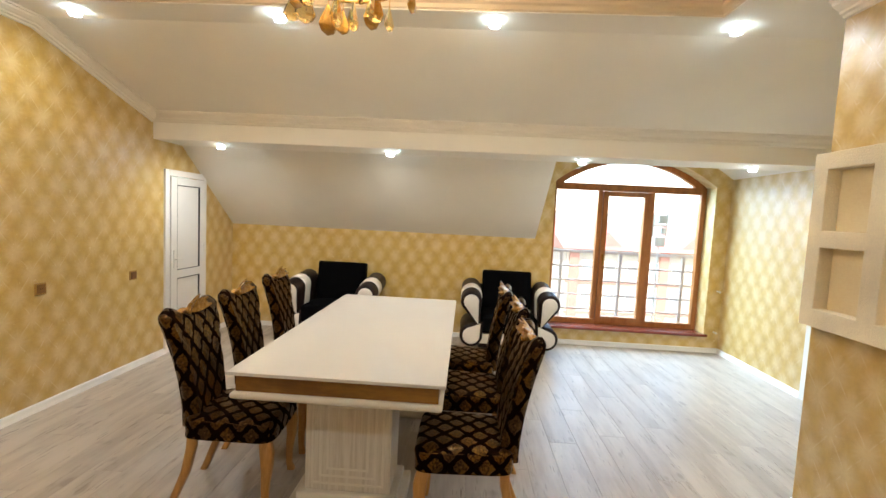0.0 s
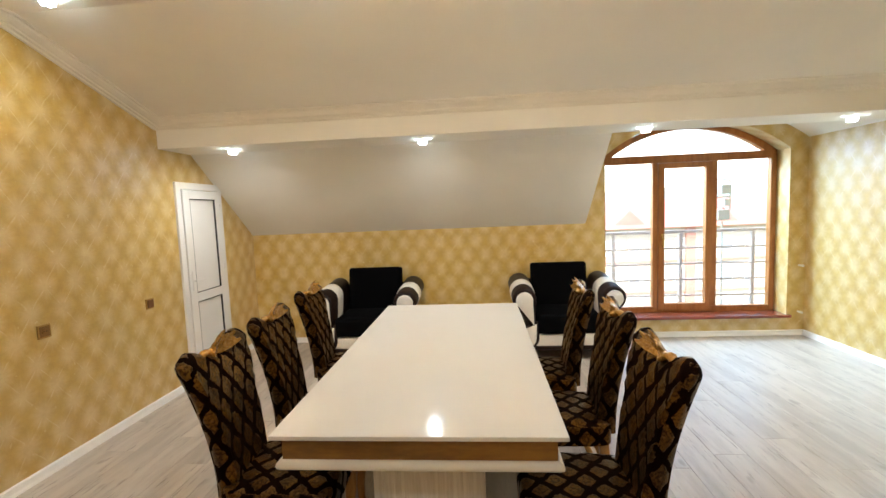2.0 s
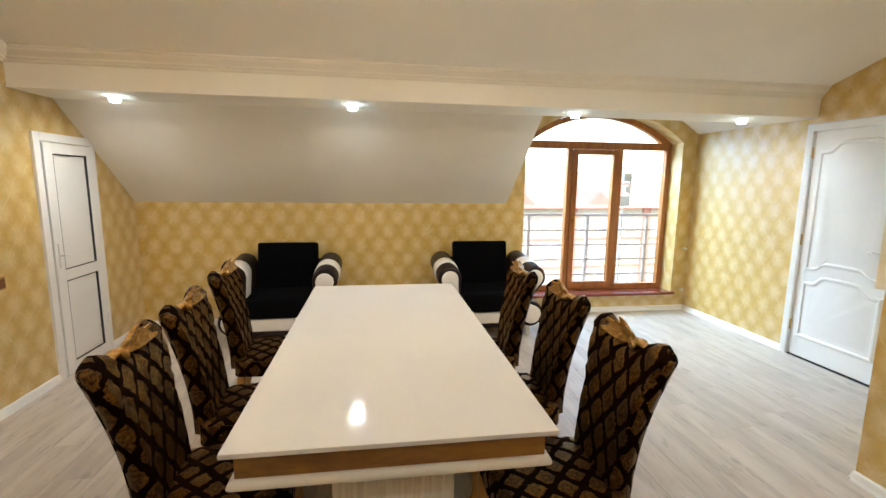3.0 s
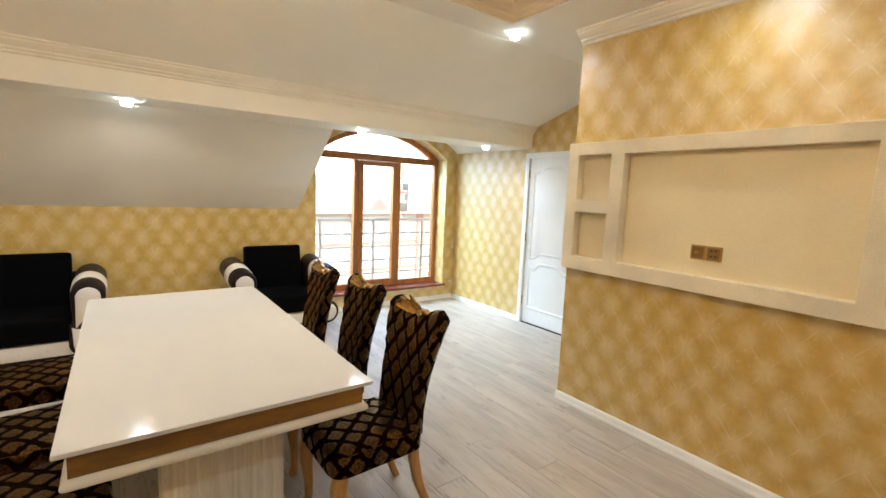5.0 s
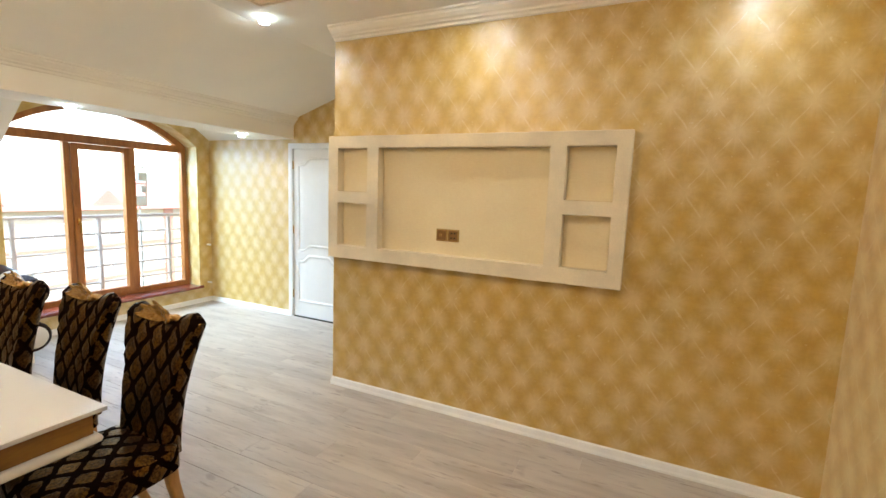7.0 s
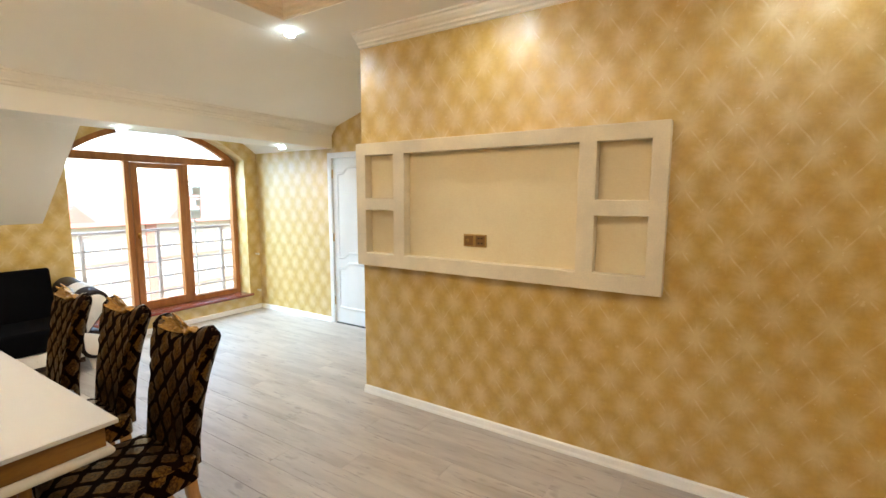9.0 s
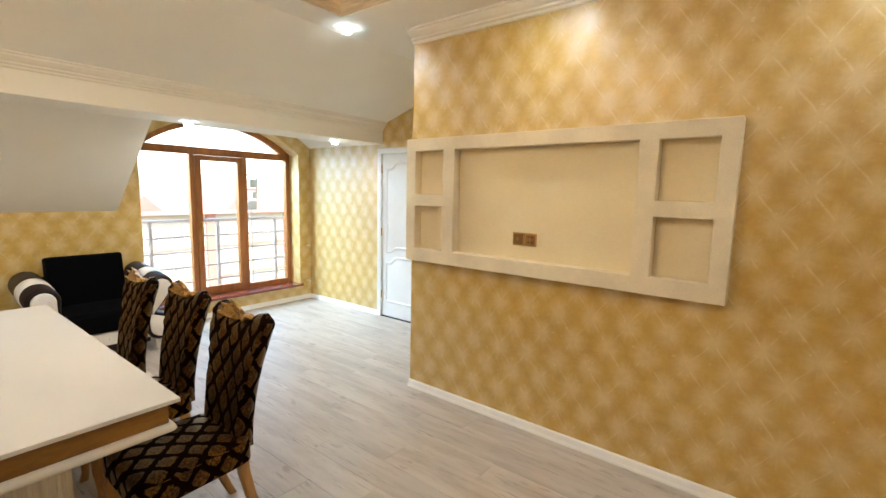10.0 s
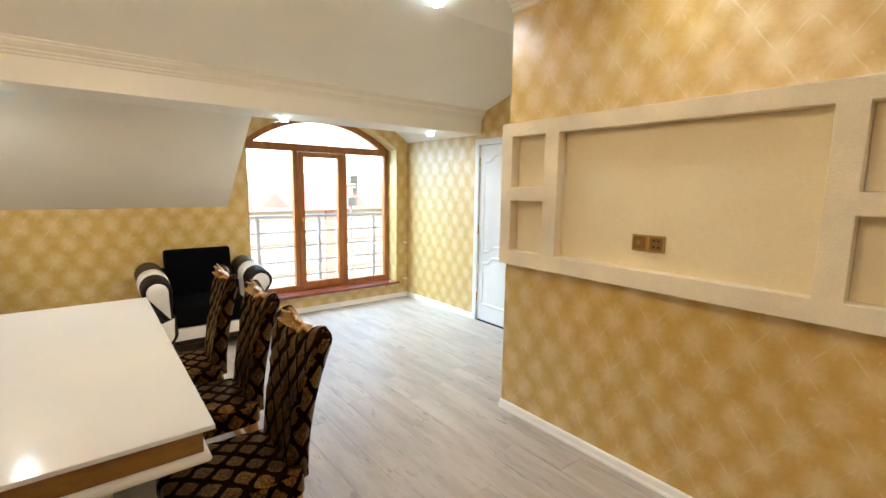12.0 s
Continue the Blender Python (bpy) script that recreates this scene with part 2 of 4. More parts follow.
    gold = blend(nt, ramp(nt, broad, 0.38, 0.62), (0.070, 0.036, 0.012), (0.145, 0.070, 0.013))
    gold = blend(nt, calc(nt, "MULTIPLY", ramp(nt, mottled, 0.48, 0.57), 0.82), gold, (0.020, 0.0085, 0.004))
    gold = blend(nt, calc(nt, "MULTIPLY", eye, 0.45), gold, (0.022, 0.009, 0.004))
    gold = blend(nt, calc(nt, "MULTIPLY", pip, 0.7), gold, (0.15, 0.08, 0.03))
    ground = blend(nt, thread, (0.0040, 0.0012, 0.0006), (0.009, 0.0027, 0.0013))
    links.new(blend(nt, medallion, ground, gold), bsdf.inputs["Base Color"])
    links.new(calc(nt, "SUBTRACT", 0.72, calc(nt, "MULTIPLY", medallion, 0.44)), bsdf.inputs["Roughness"])
    links.new(calc(nt, "MULTIPLY", medallion, 0.75), bsdf.inputs["Metallic"])
    links.new(calc(nt, "ADD", calc(nt, "MULTIPLY", medallion, 0.33), 0.02), bsdf.inputs["Specular IOR Level"])
    bsdf.inputs["Specular Tint"].default_value = (1.0, 0.86, 0.62, 1.0)
    relief(nt, bsdf, calc(nt, "ADD", calc(nt, "MULTIPLY", medallion, 0.9), calc(nt, "ADD", calc(nt, "MULTIPLY", mottled, 0.5), calc(nt, "MULTIPLY", thread, 0.2))), 0.55, 0.005)
    return m


def glass_material(name, colour=(1, 1, 1), rough=0.0, thin=True):
    m, nodes, links, bsdf = material(name)
    bsdf.inputs["Base Color"].default_value = (*colour, 1)
    bsdf.inputs["Transmission Weight"].default_value = 1.0
    bsdf.inputs["Roughness"].default_value = rough
    bsdf.inputs["IOR"].default_value = 1.45
    return m


def glow_material(name, colour, strength):
    m, nodes, links, bsdf = material(name)
    bsdf.inputs["Base Color"].default_value = (*colour, 1)
    bsdf.inputs["Emission Color"].default_value = (*colour, 1)
    bsdf.inputs["Emission Strength"].default_value = strength
    return m


# ---- materials ----
WALLPAPER = wallpaper_material()
LINEN = linen_material("cream_linen_wallcovering", (0.78, 0.63, 0.38), (0.85, 0.72, 0.47))
PLASTER = plain("cream_textured_plaster", (0.79, 0.675, 0.485), 0.8, vary=0.09, scale=5, bump=0.6, fine=110)
CEILING_PAINT = plain("matt_white_ceiling_paint", (0.90, 0.845, 0.745), 0.85, vary=0.025, scale=1.5, bump=0.05)
CROWN_PAINT = plain("cream_white_moulding_paint", (0.85, 0.78, 0.67), 0.55, vary=0.04, scale=3)
TRAY_PAINT = plain("beige_moulding_paint", (0.74, 0.61, 0.44), 0.5, vary=0.06, scale=3)
WHITE_PAINT = plain("white_door_paint", (0.80, 0.79, 0.76), 0.38, vary=0.03, scale=3)
PVC = plain("white_pvc", (0.83, 0.80, 0.755), 0.34, vary=0.03, scale=3)
GASKET = plain("black_rubber_gasket", (0.02, 0.018, 0.016), 0.6)
BASEBOARD = plain("white_plastic_skirting", (0.84, 0.81, 0.76), 0.4, vary=0.05, scale=4)
PLANK = plank_material()
SUBFLOOR = plain("dark_underlay", (0.10, 0.085, 0.07), 0.9)
WINDOW_WOOD = wood_material("orange_brown_window_laminate", (0.29, 0.098, 0.022), (0.46, 0.18, 0.048), 0.38, (18, 18, 2.2))
SILL_WOOD = wood_material("red_brown_sill_laminate", (0.16, 0.028, 0.014), (0.27, 0.06, 0.03), 0.22, (2.2, 22, 22), 0.3)
GLASS = glass_material("clear_window_glass")
TABLE_WHITE = plain("glossy_white_lacquer", (0.66, 0.625, 0.57), 0.095, vary=0.02, scale=2, spec=0.09)
TABLE_CREAM = plain("cream_white_lacquer", (0.80, 0.74, 0.63), 0.35, vary=0.04, scale=4)
TABLE_RIBBED = wood_material("whitewashed_ribbed_veneer", (0.62, 0.55, 0.44), (0.80, 0.74, 0.64), 0.45, (70, 70, 3))
APRON_WOOD = wood_material("amber_walnut_veneer", (0.16, 0.063, 0.006), (0.31, 0.140, 0.016), 0.36, (2.2, 2.2, 9))
LEG_WOOD = wood_material("honey_beech", (0.36, 0.165, 0.04), (0.56, 0.30, 0.09), 0.35, (22, 22, 3), 0.1)
CREST_WOOD = wood_material("carved_honey_wood", (0.24, 0.105, 0.015), (0.56, 0.31, 0.075), 0.26, (45, 45, 45), 0.3)
BROCADE_SEAT = brocade_material("brown_brocade_on_seat", 1, 0.118, 0.118, 0.0)
BROCADE_BACK = brocade_material("brown_brocade_on_back", 2, 0.108, 0.150, 0.03)
BUTTON_METAL = plain("crystal_button", (0.55, 0.48, 0.38), 0.2, metal=0.8)
BLACK_VELVET = plain("black_velvet", (0.0016, 0.0014, 0.0016), 0.95, vary=0.2, scale=12, bump=0.1, spec=0.08)
BROWN_LEATHER = plain("dark_brown_leather", (0.013, 0.0045, 0.0025), 0.45, vary=0.2, scale=10, bump=0.15, fine=260, spec=0.22)
WHITE_LEATHER = plain("white_leather", (0.76, 0.70, 0.62), 0.42, vary=0.05, scale=8, bump=0.1, fine=260)
GOLD_PLASTIC = plain("brushed_gold_plastic", (0.46, 0.27, 0.075), 0.35, metal=0.45, vary=0.1, scale=20)
GOLD_DARK = plain("bronze_plastic", (0.27, 0.14, 0.045), 0.35, metal=0.4, vary=0.1, scale=20)
BROWN_PLASTIC = plain("brown_plastic", (0.20, 0.085, 0.03), 0.4, metal=0.2)
# black colour standing in for shade inside socket holes and under a door
HOLE_SHADE = plain("hole_and_gap_shade", (0.012, 0.010, 0.008), 0.7)
BRASS = plain("polished_brass", (0.70, 0.46, 0.16), 0.25, metal=1.0)
CHROME = plain("satin_chrome", (0.66, 0.66, 0.66), 0.25, metal=1.0)
SPOT_GLOW = glow_material("white_led_crystal", (0.74, 0.92, 1.0), 4.0)
AMBER = plain("amber_crystal_face", (0.55, 0.30, 0.06), 0.08, metal=0.3, vary=0.35, scale=30, coat=1.0)
AMBER_PALE = glass_material("pale_amber_crystal", (0.95, 0.76, 0.36), 0.03)
RAIL_PAINT = plain("grey_brown_railing_paint", (0.46, 0.40, 0.37), 0.5)
FLOOD_GREY = plain("grey_cast_metal", (0.55, 0.56, 0.50), 0.5, metal=0.1)
CONCRETE = plain("grey_concrete", (0.36, 0.34, 0.31), 0.85, vary=0.15, scale=2)
FACADE = plain("pale_cream_render", (0.46, 0.39, 0.31), 0.85, vary=0.08, scale=0.4)
FACADE_PINK = plain("terracotta_pink_render", (0.40, 0.19, 0.14), 0.85, vary=0.1, scale=0.4)
ROOF_RED = plain("red_metal_roof", (0.43, 0.165, 0.13), 0.55, vary=0.15, scale=0.5)
FAR_GLASS = plain("dark_window_glass", (0.26, 0.27, 0.28), 0.1)
GROUND = plain("dry_grass_and_earth", (0.14, 0.15, 0.07), 0.95, vary=0.3, scale=0.05, fine=1.0)
HILL = plain("hazy_far_hill", (0.20, 0.24, 0.22), 0.95, vary=0.15, scale=0.01, fine=0.2)


# ---- mesh helpers ----
def box(bm, x0, x1, y0, y1, z0, z1, bevel=0.0, segments=2):
    made = bmesh.ops.create_cube(bm, size=1.0, matrix=Matrix.LocRotScale(((x0 + x1) / 2, (y0 + y1) / 2, (z0 + z1) / 2), None, (abs(x1 - x0), abs(y1 - y0), abs(z1 - z0))))
    if bevel:
        edges = list({e for v in made["verts"] for e in v.link_edges})
        bmesh.ops.bevel(bm, geom=edges, offset=bevel, segments=segments, profile=0.6, affect="EDGES", clamp_overlap=True)
    return bm


def boxes(*rows, bevel=0.0, segments=2):
    bm = bmesh.new()
    for r in rows:
        box(bm, *r, bevel=bevel, segments=segments)
    return bm


def prism(bm, outline, place, depth):
    """A closed flat outline, lifted by place(a, b, d) at d = 0 and d = depth."""
    near = [bm.verts.new(place(a, b, 0.0)) for a, b in outline]
    far = [bm.verts.new(place(a, b, depth)) for a, b in outline]
    n = len(outline)
    bm.faces.new(near)
    bm.faces.new(far[::-1])
    for i in range(n):
        j = (i + 1) % n
        bm.faces.new((near[j], near[i], far[i], far[j]))
    bmesh.ops.recalc_face_normals(bm, faces=bm.faces[:])
    return bm


def lathe(bm, profile, centre=(0, 0, 0), steps=20):
    """Turn (radius, height) pairs about the upright through centre."""
    rings = []
    for r, z in profile:
        rings.append([bm.verts.new((centre[0] + r * math.cos(2 * math.pi * i / steps), centre[1] + r * math.sin(2 * math.pi * i / steps), centre[2] + z)) for i in range(steps)])
    for a, b in zip(rings, rings[1:]):
        for i in range(steps):
            j = (i + 1) % steps
            bm.faces.new((a[i], a[j], b[j], b[i]))
    bm.faces.new(rings[0][::-1])
    bm.faces.new(rings[-1])
    bmesh.ops.recalc_face_normals(bm, faces=bm.faces[:])
    return bm


def tube(bm, points, radius, steps=8, radii=None):
    """A round bar along a line of points."""
    rings = []
    pts = [Vector(p) for p in points]
    for i, p in enumerate(pts):
        ahead = (pts[min(i + 1, len(pts) - 1)] - pts[max(i - 1, 0)]).normalized()
        side = ahead.cross(Vector((0, 0, 1)) if abs(ahead.z) < 0.9 else Vector((1, 0, 0))).normalized()
        up = side.cross(ahead)
        r = radii[i] if radii else radius
        rings.append([bm.verts.new(p + r * (math.cos(2 * math.pi * k / steps) * side + math.sin(2 * math.pi * k / steps) * up)) for k in range(steps)])
    for a, b in zip(rings, rings[1:]):
        for i in range(steps):
            j = (i + 1) % steps
            bm.faces.new((a[i], a[j], b[j], b[i]))
    bm.faces.new(rings[0][::-1])
    bm.faces.new(rings[-1])
    bmesh.ops.recalc_face_normals(bm, faces=bm.faces[:])
    return bm


CROWN = [(0.0, 0.0), (0.092, 0.0), (0.092, 0.012), (0.078, 0.016), (0.074, 0.030), (0.052, 0.046), (0.036, 0.054), (0.034, 0.066), (0.018, 0.072), (0.014, 0.086), (0.0, 0.090)]


def moulding(bm, stations, profile=CROWN):
    """Sweep a profile through stations of (point, out, down)."""
    rings = [[bm.verts.new(Vector(p) + a * Vector(out) + b * Vector(down)) for a, b in profile] for p, out, down in stations]
    n = len(profile)
    for ra, rb in zip(rings, rings[1:]):
        for i in range(n):
            j = (i + 1) % n
            bm.faces.new((ra[i], ra[j], rb[j], rb[i]))
    bm.faces.new(rings[0])
    bm.faces.new(rings[-1][::-1])
    bmesh.ops.recalc_face_normals(bm, faces=bm.faces[:])
    return bm


def mesh_of(name, bm, mat, smooth=None):
    me = bpy.data.meshes.new(name)
    bm.to_mesh(me)
    bm.free()
    me.materials.append(mat)
    if smooth:
        me.shade_smooth()
        me.set_sharp_from_angle(angle=radians(smooth))
    return me


def part(name, bm, mat, parent, label="", smooth=None):
    ob = new(name, mesh_of(name, bm, mat, smooth))
    ob.parent = parent
    if label:
        tagged(ob, label)
    return ob


def thing(name, m, label, category, group="", kind=""):
    ob = new(name)
    ob.empty_display_size = 0.1
    ob.matrix_basis = m
    return tagged(ob, label, category, group, kind)


def structure(name, bm, mat, label, category, smooth=None):
    return tagged(new(name, mesh_of(name, bm, mat, smooth)), label, category, kind="structure")


# ---- plan ----
LEFT, FAR, RIGHT, TV = -2.98, 5.99, 3.35, 2.035
TV_END, TV_START, STUB, BACK = 2.81, -0.41, 1.39, -2.5
CEIL, TOP, FLOOR = 2.780, 3.15, -0.020
KINK, BEAM_Y, BEAM_Z, SLOPE_END = 3.30, 4.49, 2.155, 2.385
LOW_Y, LOW_Z, CHEEK = 4.93, 1.313, 0.973
OPEN_L, OPEN_R, OPEN_B, SPRING, ARCH_TOP = 1.19, 3.165, 0.18, 2.055, 2.41
WINDOW_Y = 6.20


def arch(x, half, mid, spring, top):
    rise = top - spring
    r = (half * half + rise * rise) / (2 * rise)
    return top - r + math.sqrt(max(0.0, r * r - (x - mid) ** 2))


# ---- walls ----
bm = boxes((LEFT - 0.15, LEFT, BACK - 0.15, 4.70, -0.06, TOP), (LEFT - 0.15, LEFT, 5.30, 6.29, -0.06, TOP), (LEFT - 0.15, LEFT, 4.70, 5.30, 1.83, TOP))
structure("wall_west", bm, WALLPAPER, "ochre wallpapered wall with a pale starburst lattice", "wall")

bm = boxes((LEFT, OPEN_L, FAR, 6.29, -0.06, TOP), (OPEN_R, RIGHT + 0.15, FAR, 6.29, -0.06, TOP), (OPEN_L, OPEN_R, FAR, 6.29, -0.06, OPEN_B))
mid, half = (OPEN_L + OPEN_R) / 2, (OPEN_R - OPEN_L) / 2
outline = [(OPEN_L, TOP), (OPEN_L, SPRING)] + [(mid - half * math.cos(math.pi * i / 28), arch(mid - half * math.cos(math.pi * i / 28), half, mid, SPRING, ARCH_TOP)) for i in range(1, 28)] + [(OPEN_R, SPRING), (OPEN_R, TOP)]
for (xa, za), (xb, zb) in zip(outline[1:-1], outline[2:-1]):
    prism(bm, [(xa, za), (xb, zb), (xb, TOP), (xa, TOP)], lambda a, b, d: (a, FAR + d, b), 0.30)
bmesh.ops.remove_doubles(bm, verts=bm.verts[:], dist=0.0005)
structure("wall_north", bm, WALLPAPER, "ochre wallpapered end wall with an arched window opening", "wall")

bm = boxes((RIGHT, RIGHT + 0.15, TV_END, 3.68, -0.06, TOP), (RIGHT, RIGHT + 0.15, 4.52, FAR, -0.06, TOP), (RIGHT, RIGHT + 0.15, 3.68, 4.52, 2.06, TOP))
structure("wall_east", bm, WALLPAPER, "sunlit ochre wallpapered wall beside the window", "wall")
structure("wall_partition", boxes((TV, RIGHT + 0.15, TV_START, TV_END, -0.06, TOP)), WALLPAPER, "ochre wallpapered partition wall with a starburst lattice", "wall")
structure("wall_return", boxes((STUB, RIGHT + 0.15, BACK, TV_START, -0.06, TOP)), WALLPAPER, "wallpapered wall return that juts into the room", "wall")
# unseen south wall, added to close the room
structure("wall_south", boxes((LEFT, RIGHT + 0.15, BACK - 0.15, BACK, -0.06, TOP)), WALLPAPER, "plain wallpapered wall added out of view behind the dining area", "wall")

# ---- ceilings ----
TRAY = (-2.53, 1.53, 0.22, 3.04)
bm = boxes((LEFT, TRAY[0], BACK, KINK, CEIL, TOP), (TRAY[1], RIGHT, BACK, KINK, CEIL, TOP), (TRAY[0], TRAY[1], BACK, TRAY[2], CEIL, TOP), (TRAY[0], TRAY[1], TRAY[3], KINK, CEIL, TOP), (TRAY[0], TRAY[1], TRAY[2], TRAY[3], CEIL + 0.15, TOP))
structure("ceiling", bm, CEILING_PAINT, "white painted ceiling with a recessed tray", "ceiling")
bm = prism(bmesh.new(), [(KINK, CEIL), (BEAM_Y, SLOPE_END), (BEAM_Y, TOP), (KINK, TOP)], lambda a, b, d: (LEFT + d, a, b), RIGHT - LEFT)
structure("ceiling_slope", bm, CEILING_PAINT, "white painted sloping attic ceiling", "ceiling")
bm = boxes((LEFT, RIGHT, BEAM_Y, LOW_Y, BEAM_Z, TOP))
structure("ceiling_beam", bm, CEILING_PAINT, "white boxed ceiling beam across the attic room", "beam")
bm = prism(bmesh.new(), [(LOW_Y, BEAM_Z), (FAR, LOW_Z), (FAR, TOP), (LOW_Y, TOP)], lambda a, b, d: (LEFT + d, a, b), CHEEK - LEFT)
structure("ceiling_low_slope", bm, CEILING_PAINT, "low white sloping ceiling under the roof", "ceiling")
bm = bmesh.new()
vm, vh = (CHEEK + RIGHT) / 2, (RIGHT - CHEEK) / 2
xs = [vm - vh * math.cos(math.pi * i / 24) for i in range(25)]
for xa, xb in zip(xs, xs[1:]):
    prism(bm, [(xa, arch(xa, vh, vm, 2.16, 2.56)), (xb, arch(xb, vh, vm, 2.16, 2.56)), (xb, TOP), (xa, TOP)], lambda a, b, d: (a, LOW_Y + d, b), FAR - LOW_Y)
bmesh.ops.remove_doubles(bm, verts=bm.verts[:], dist=0.0005)
structure("ceiling_dormer", bm, CEILING_PAINT, "white vaulted dormer ceiling before the window", "ceiling")
# unseen slab added over the ceilings to shut out the sky
structure("roof_lid", boxes((LEFT - 0.2, RIGHT + 0.2, BACK - 0.2, 6.32, TOP + 0.004, TOP + 0.12)), CONCRETE, "plain unseen lid added to close the attic", "roof")

# crown mouldings
lean = math.atan2(CEIL - SLOPE_END, BEAM_Y - KINK)
tilt = (0, -math.sin(lean), -math.cos(lean))
half_tilt = Vector((0, -math.sin(lean / 2), -math.cos(lean / 2))) / math.cos(lean / 2)
bm = moulding(bmesh.new(), [((LEFT, BACK, CEIL), (1, 0, 0), (0, 0, -1)), ((LEFT, KINK, CEIL), (1, 0, 0), half_tilt), ((LEFT, BEAM_Y, SLOPE_END), (1, 0, 0), tilt)], [(0.95 * a, 0.88 * b) for a, b in CROWN])
structure("crown_west", bm, CROWN_PAINT, "cream stepped crown moulding along the wallpaper", "moulding")
bm = moulding(bmesh.new(), [((LEFT, BEAM_Y, SLOPE_END + 0.002), (0, -math.cos(lean), math.sin(lean)), (0, 0, -1)), ((RIGHT, BEAM_Y, SLOPE_END + 0.002), (0, -math.cos(lean), math.sin(lean)), (0, 0, -1))], [(0.9 * a, 0.82 * b) for a, b in CROWN])
structure("crown_beam", bm, CROWN_PAINT, "cream stepped crown moulding on the ceiling beam", "moulding")
bm = moulding(bmesh.new(), [((TV, TV_START, CEIL), (-1, 0, 0), (0, 0, -1)), ((TV, TV_END, CEIL), (-1, 0, 0), (0, 0, -1))], [(1.05 * a, 1.05 * b) for a, b in CROWN])
structure("crown_partition", bm, CROWN_PAINT, "cream stepped crown moulding cut square at the corner", "moulding")
bm = bmesh.new()
x0, x1, y0, y1 = TRAY
zt = CEIL + 0.15
for p, q, out in (((x0, y1), (x1, y1), (0, -1)), ((x0, y0), (x1, y0), (0, 1)), ((x0, y0), (x0, y1), (1, 0)), ((x1, y0), (x1, y1), (-1, 0))):
    moulding(bm, [((*p, zt), (*out, 0), (0, 0, -1.6)), ((*q, zt), (*out, 0), (0, 0, -1.6))])
structure("tray_moulding", bm, TRAY_PAINT, "beige stepped moulding inside the ceiling tray", "moulding")

# skirting
SKIRT = [(0.0, 0.0), (0.030, 0.0), (0.028, 0.010), (0.021, 0.022), (0.017, 0.040), (0.014, 0.050), (0.006, 0.056), (0.0, 0.057)]
for name, p, q, out in (("baseboard_west", (LEFT, BACK), (LEFT, 4.64), (1, 0)), ("baseboard_west_end", (LEFT, 5.35), (LEFT, FAR), (1, 0)), ("baseboard_north", (LEFT, FAR), (RIGHT, FAR), (0, -1)),
                        ("baseboard_east", (RIGHT, 4.565), (RIGHT, FAR), (-1, 0)), ("baseboard_partition", (TV, TV_START), (TV, TV_END), (-1, 0)), ("baseboard_partition_end", (TV, TV_END), (RIGHT, TV_END), (0, 1))):
    bm = moulding(bmesh.new(), [((*p, FLOOR), (*out, 0), (0, 0, 1)), ((*q, FLOOR), (*out, 0), (0, 0, 1))], SKIRT)
    structure(name, bm, BASEBOARD, "low white plastic skirting board along the wall", "baseboard")

# ---- window ----
FL, FR = OPEN_L + 0.004, OPEN_R - 0.004
fm, fh = (FL + FR) / 2, (FR - FL) / 2
window = thing("window_1", pose(0, 0, 0), "arched orange-brown framed window with a balcony sash", "window", kind="structure")


def bar(name, x0, x1, z0, z1, deep=0.075, proud=0.0, parent=window):
    return part(name, boxes((x0, x1, WINDOW_Y - proud, WINDOW_Y + deep - proud, z0, z1), bevel=0.006), WINDOW_WOOD, parent)


bar("frame_side", FL, FL + 0.062, OPEN_B + 0.03, SPRING)
bar("frame_side", FR - 0.062, FR, OPEN_B + 0.03, SPRING)
bar("frame_bottom", FL + 0.062, FR - 0.062, OPEN_B + 0.03, OPEN_B + 0.10)
bar("transom", FL + 0.062, FR - 0.062, 1.972, 2.062)
bar("mullion", 1.795, 1.850, OPEN_B + 0.10, 1.972)
bar("mullion", 2.458, 2.515, OPEN_B + 0.10, 1.972)
bm = bmesh.new()
n = 32
ring = []
for i in range(n + 1):
    x = fm - fh * math.cos(math.pi * i / n)
    z = arch(x, fh, fm, SPRING, ARCH_TOP - 0.004)
    k = (x - fm) / fh
    ring.append((x, z, x - 0.052 * k * 1.0, z - 0.062))
for (xa, za, xc, zc), (xb, zb, xd, zd) in zip(ring, ring[1:]):
    prism(bm, [(xa, za), (xb, zb), (xd, zd), (xc, zc)], lambda a, b, d: (a, WINDOW_Y + d, b), 0.075)
bmesh.ops.remove_doubles(bm, verts=bm.verts[:], dist=0.0005)
part("arched_head", bm, WINDOW_WOOD, window)
sash = part("balcony_sash", boxes((1.856, 1.925, WINDOW_Y - 0.014, WINDOW_Y + 0.055, 0.235, 1.966), (2.385, 2.452, WINDOW_Y - 0.014, WINDOW_Y + 0.055, 0.235, 1.966), (1.925, 2.385, WINDOW_Y - 0.014, WINDOW_Y + 0.055, 0.235, 0.318), (1.925, 2.385, WINDOW_Y - 0.014, WINDOW_Y + 0.055, 1.905, 1.966), bevel=0.005), WINDOW_WOOD, window)
handle = bmesh.new()
box(handle, 1.878, 1.902, WINDOW_Y - 0.030, WINDOW_Y - 0.013, 1.08, 1.15, 0.006)
box(handle, 1.881, 1.899, WINDOW_Y - 0.062, WINDOW_Y - 0.040, 0.995, 1.13, 0.007)
box(handle, 1.884, 1.896, WINDOW_Y - 0.045, WINDOW_Y - 0.028, 1.108, 1.124)
part("sash_handle", handle, BRASS, sash, "small brass sash handle", 40)


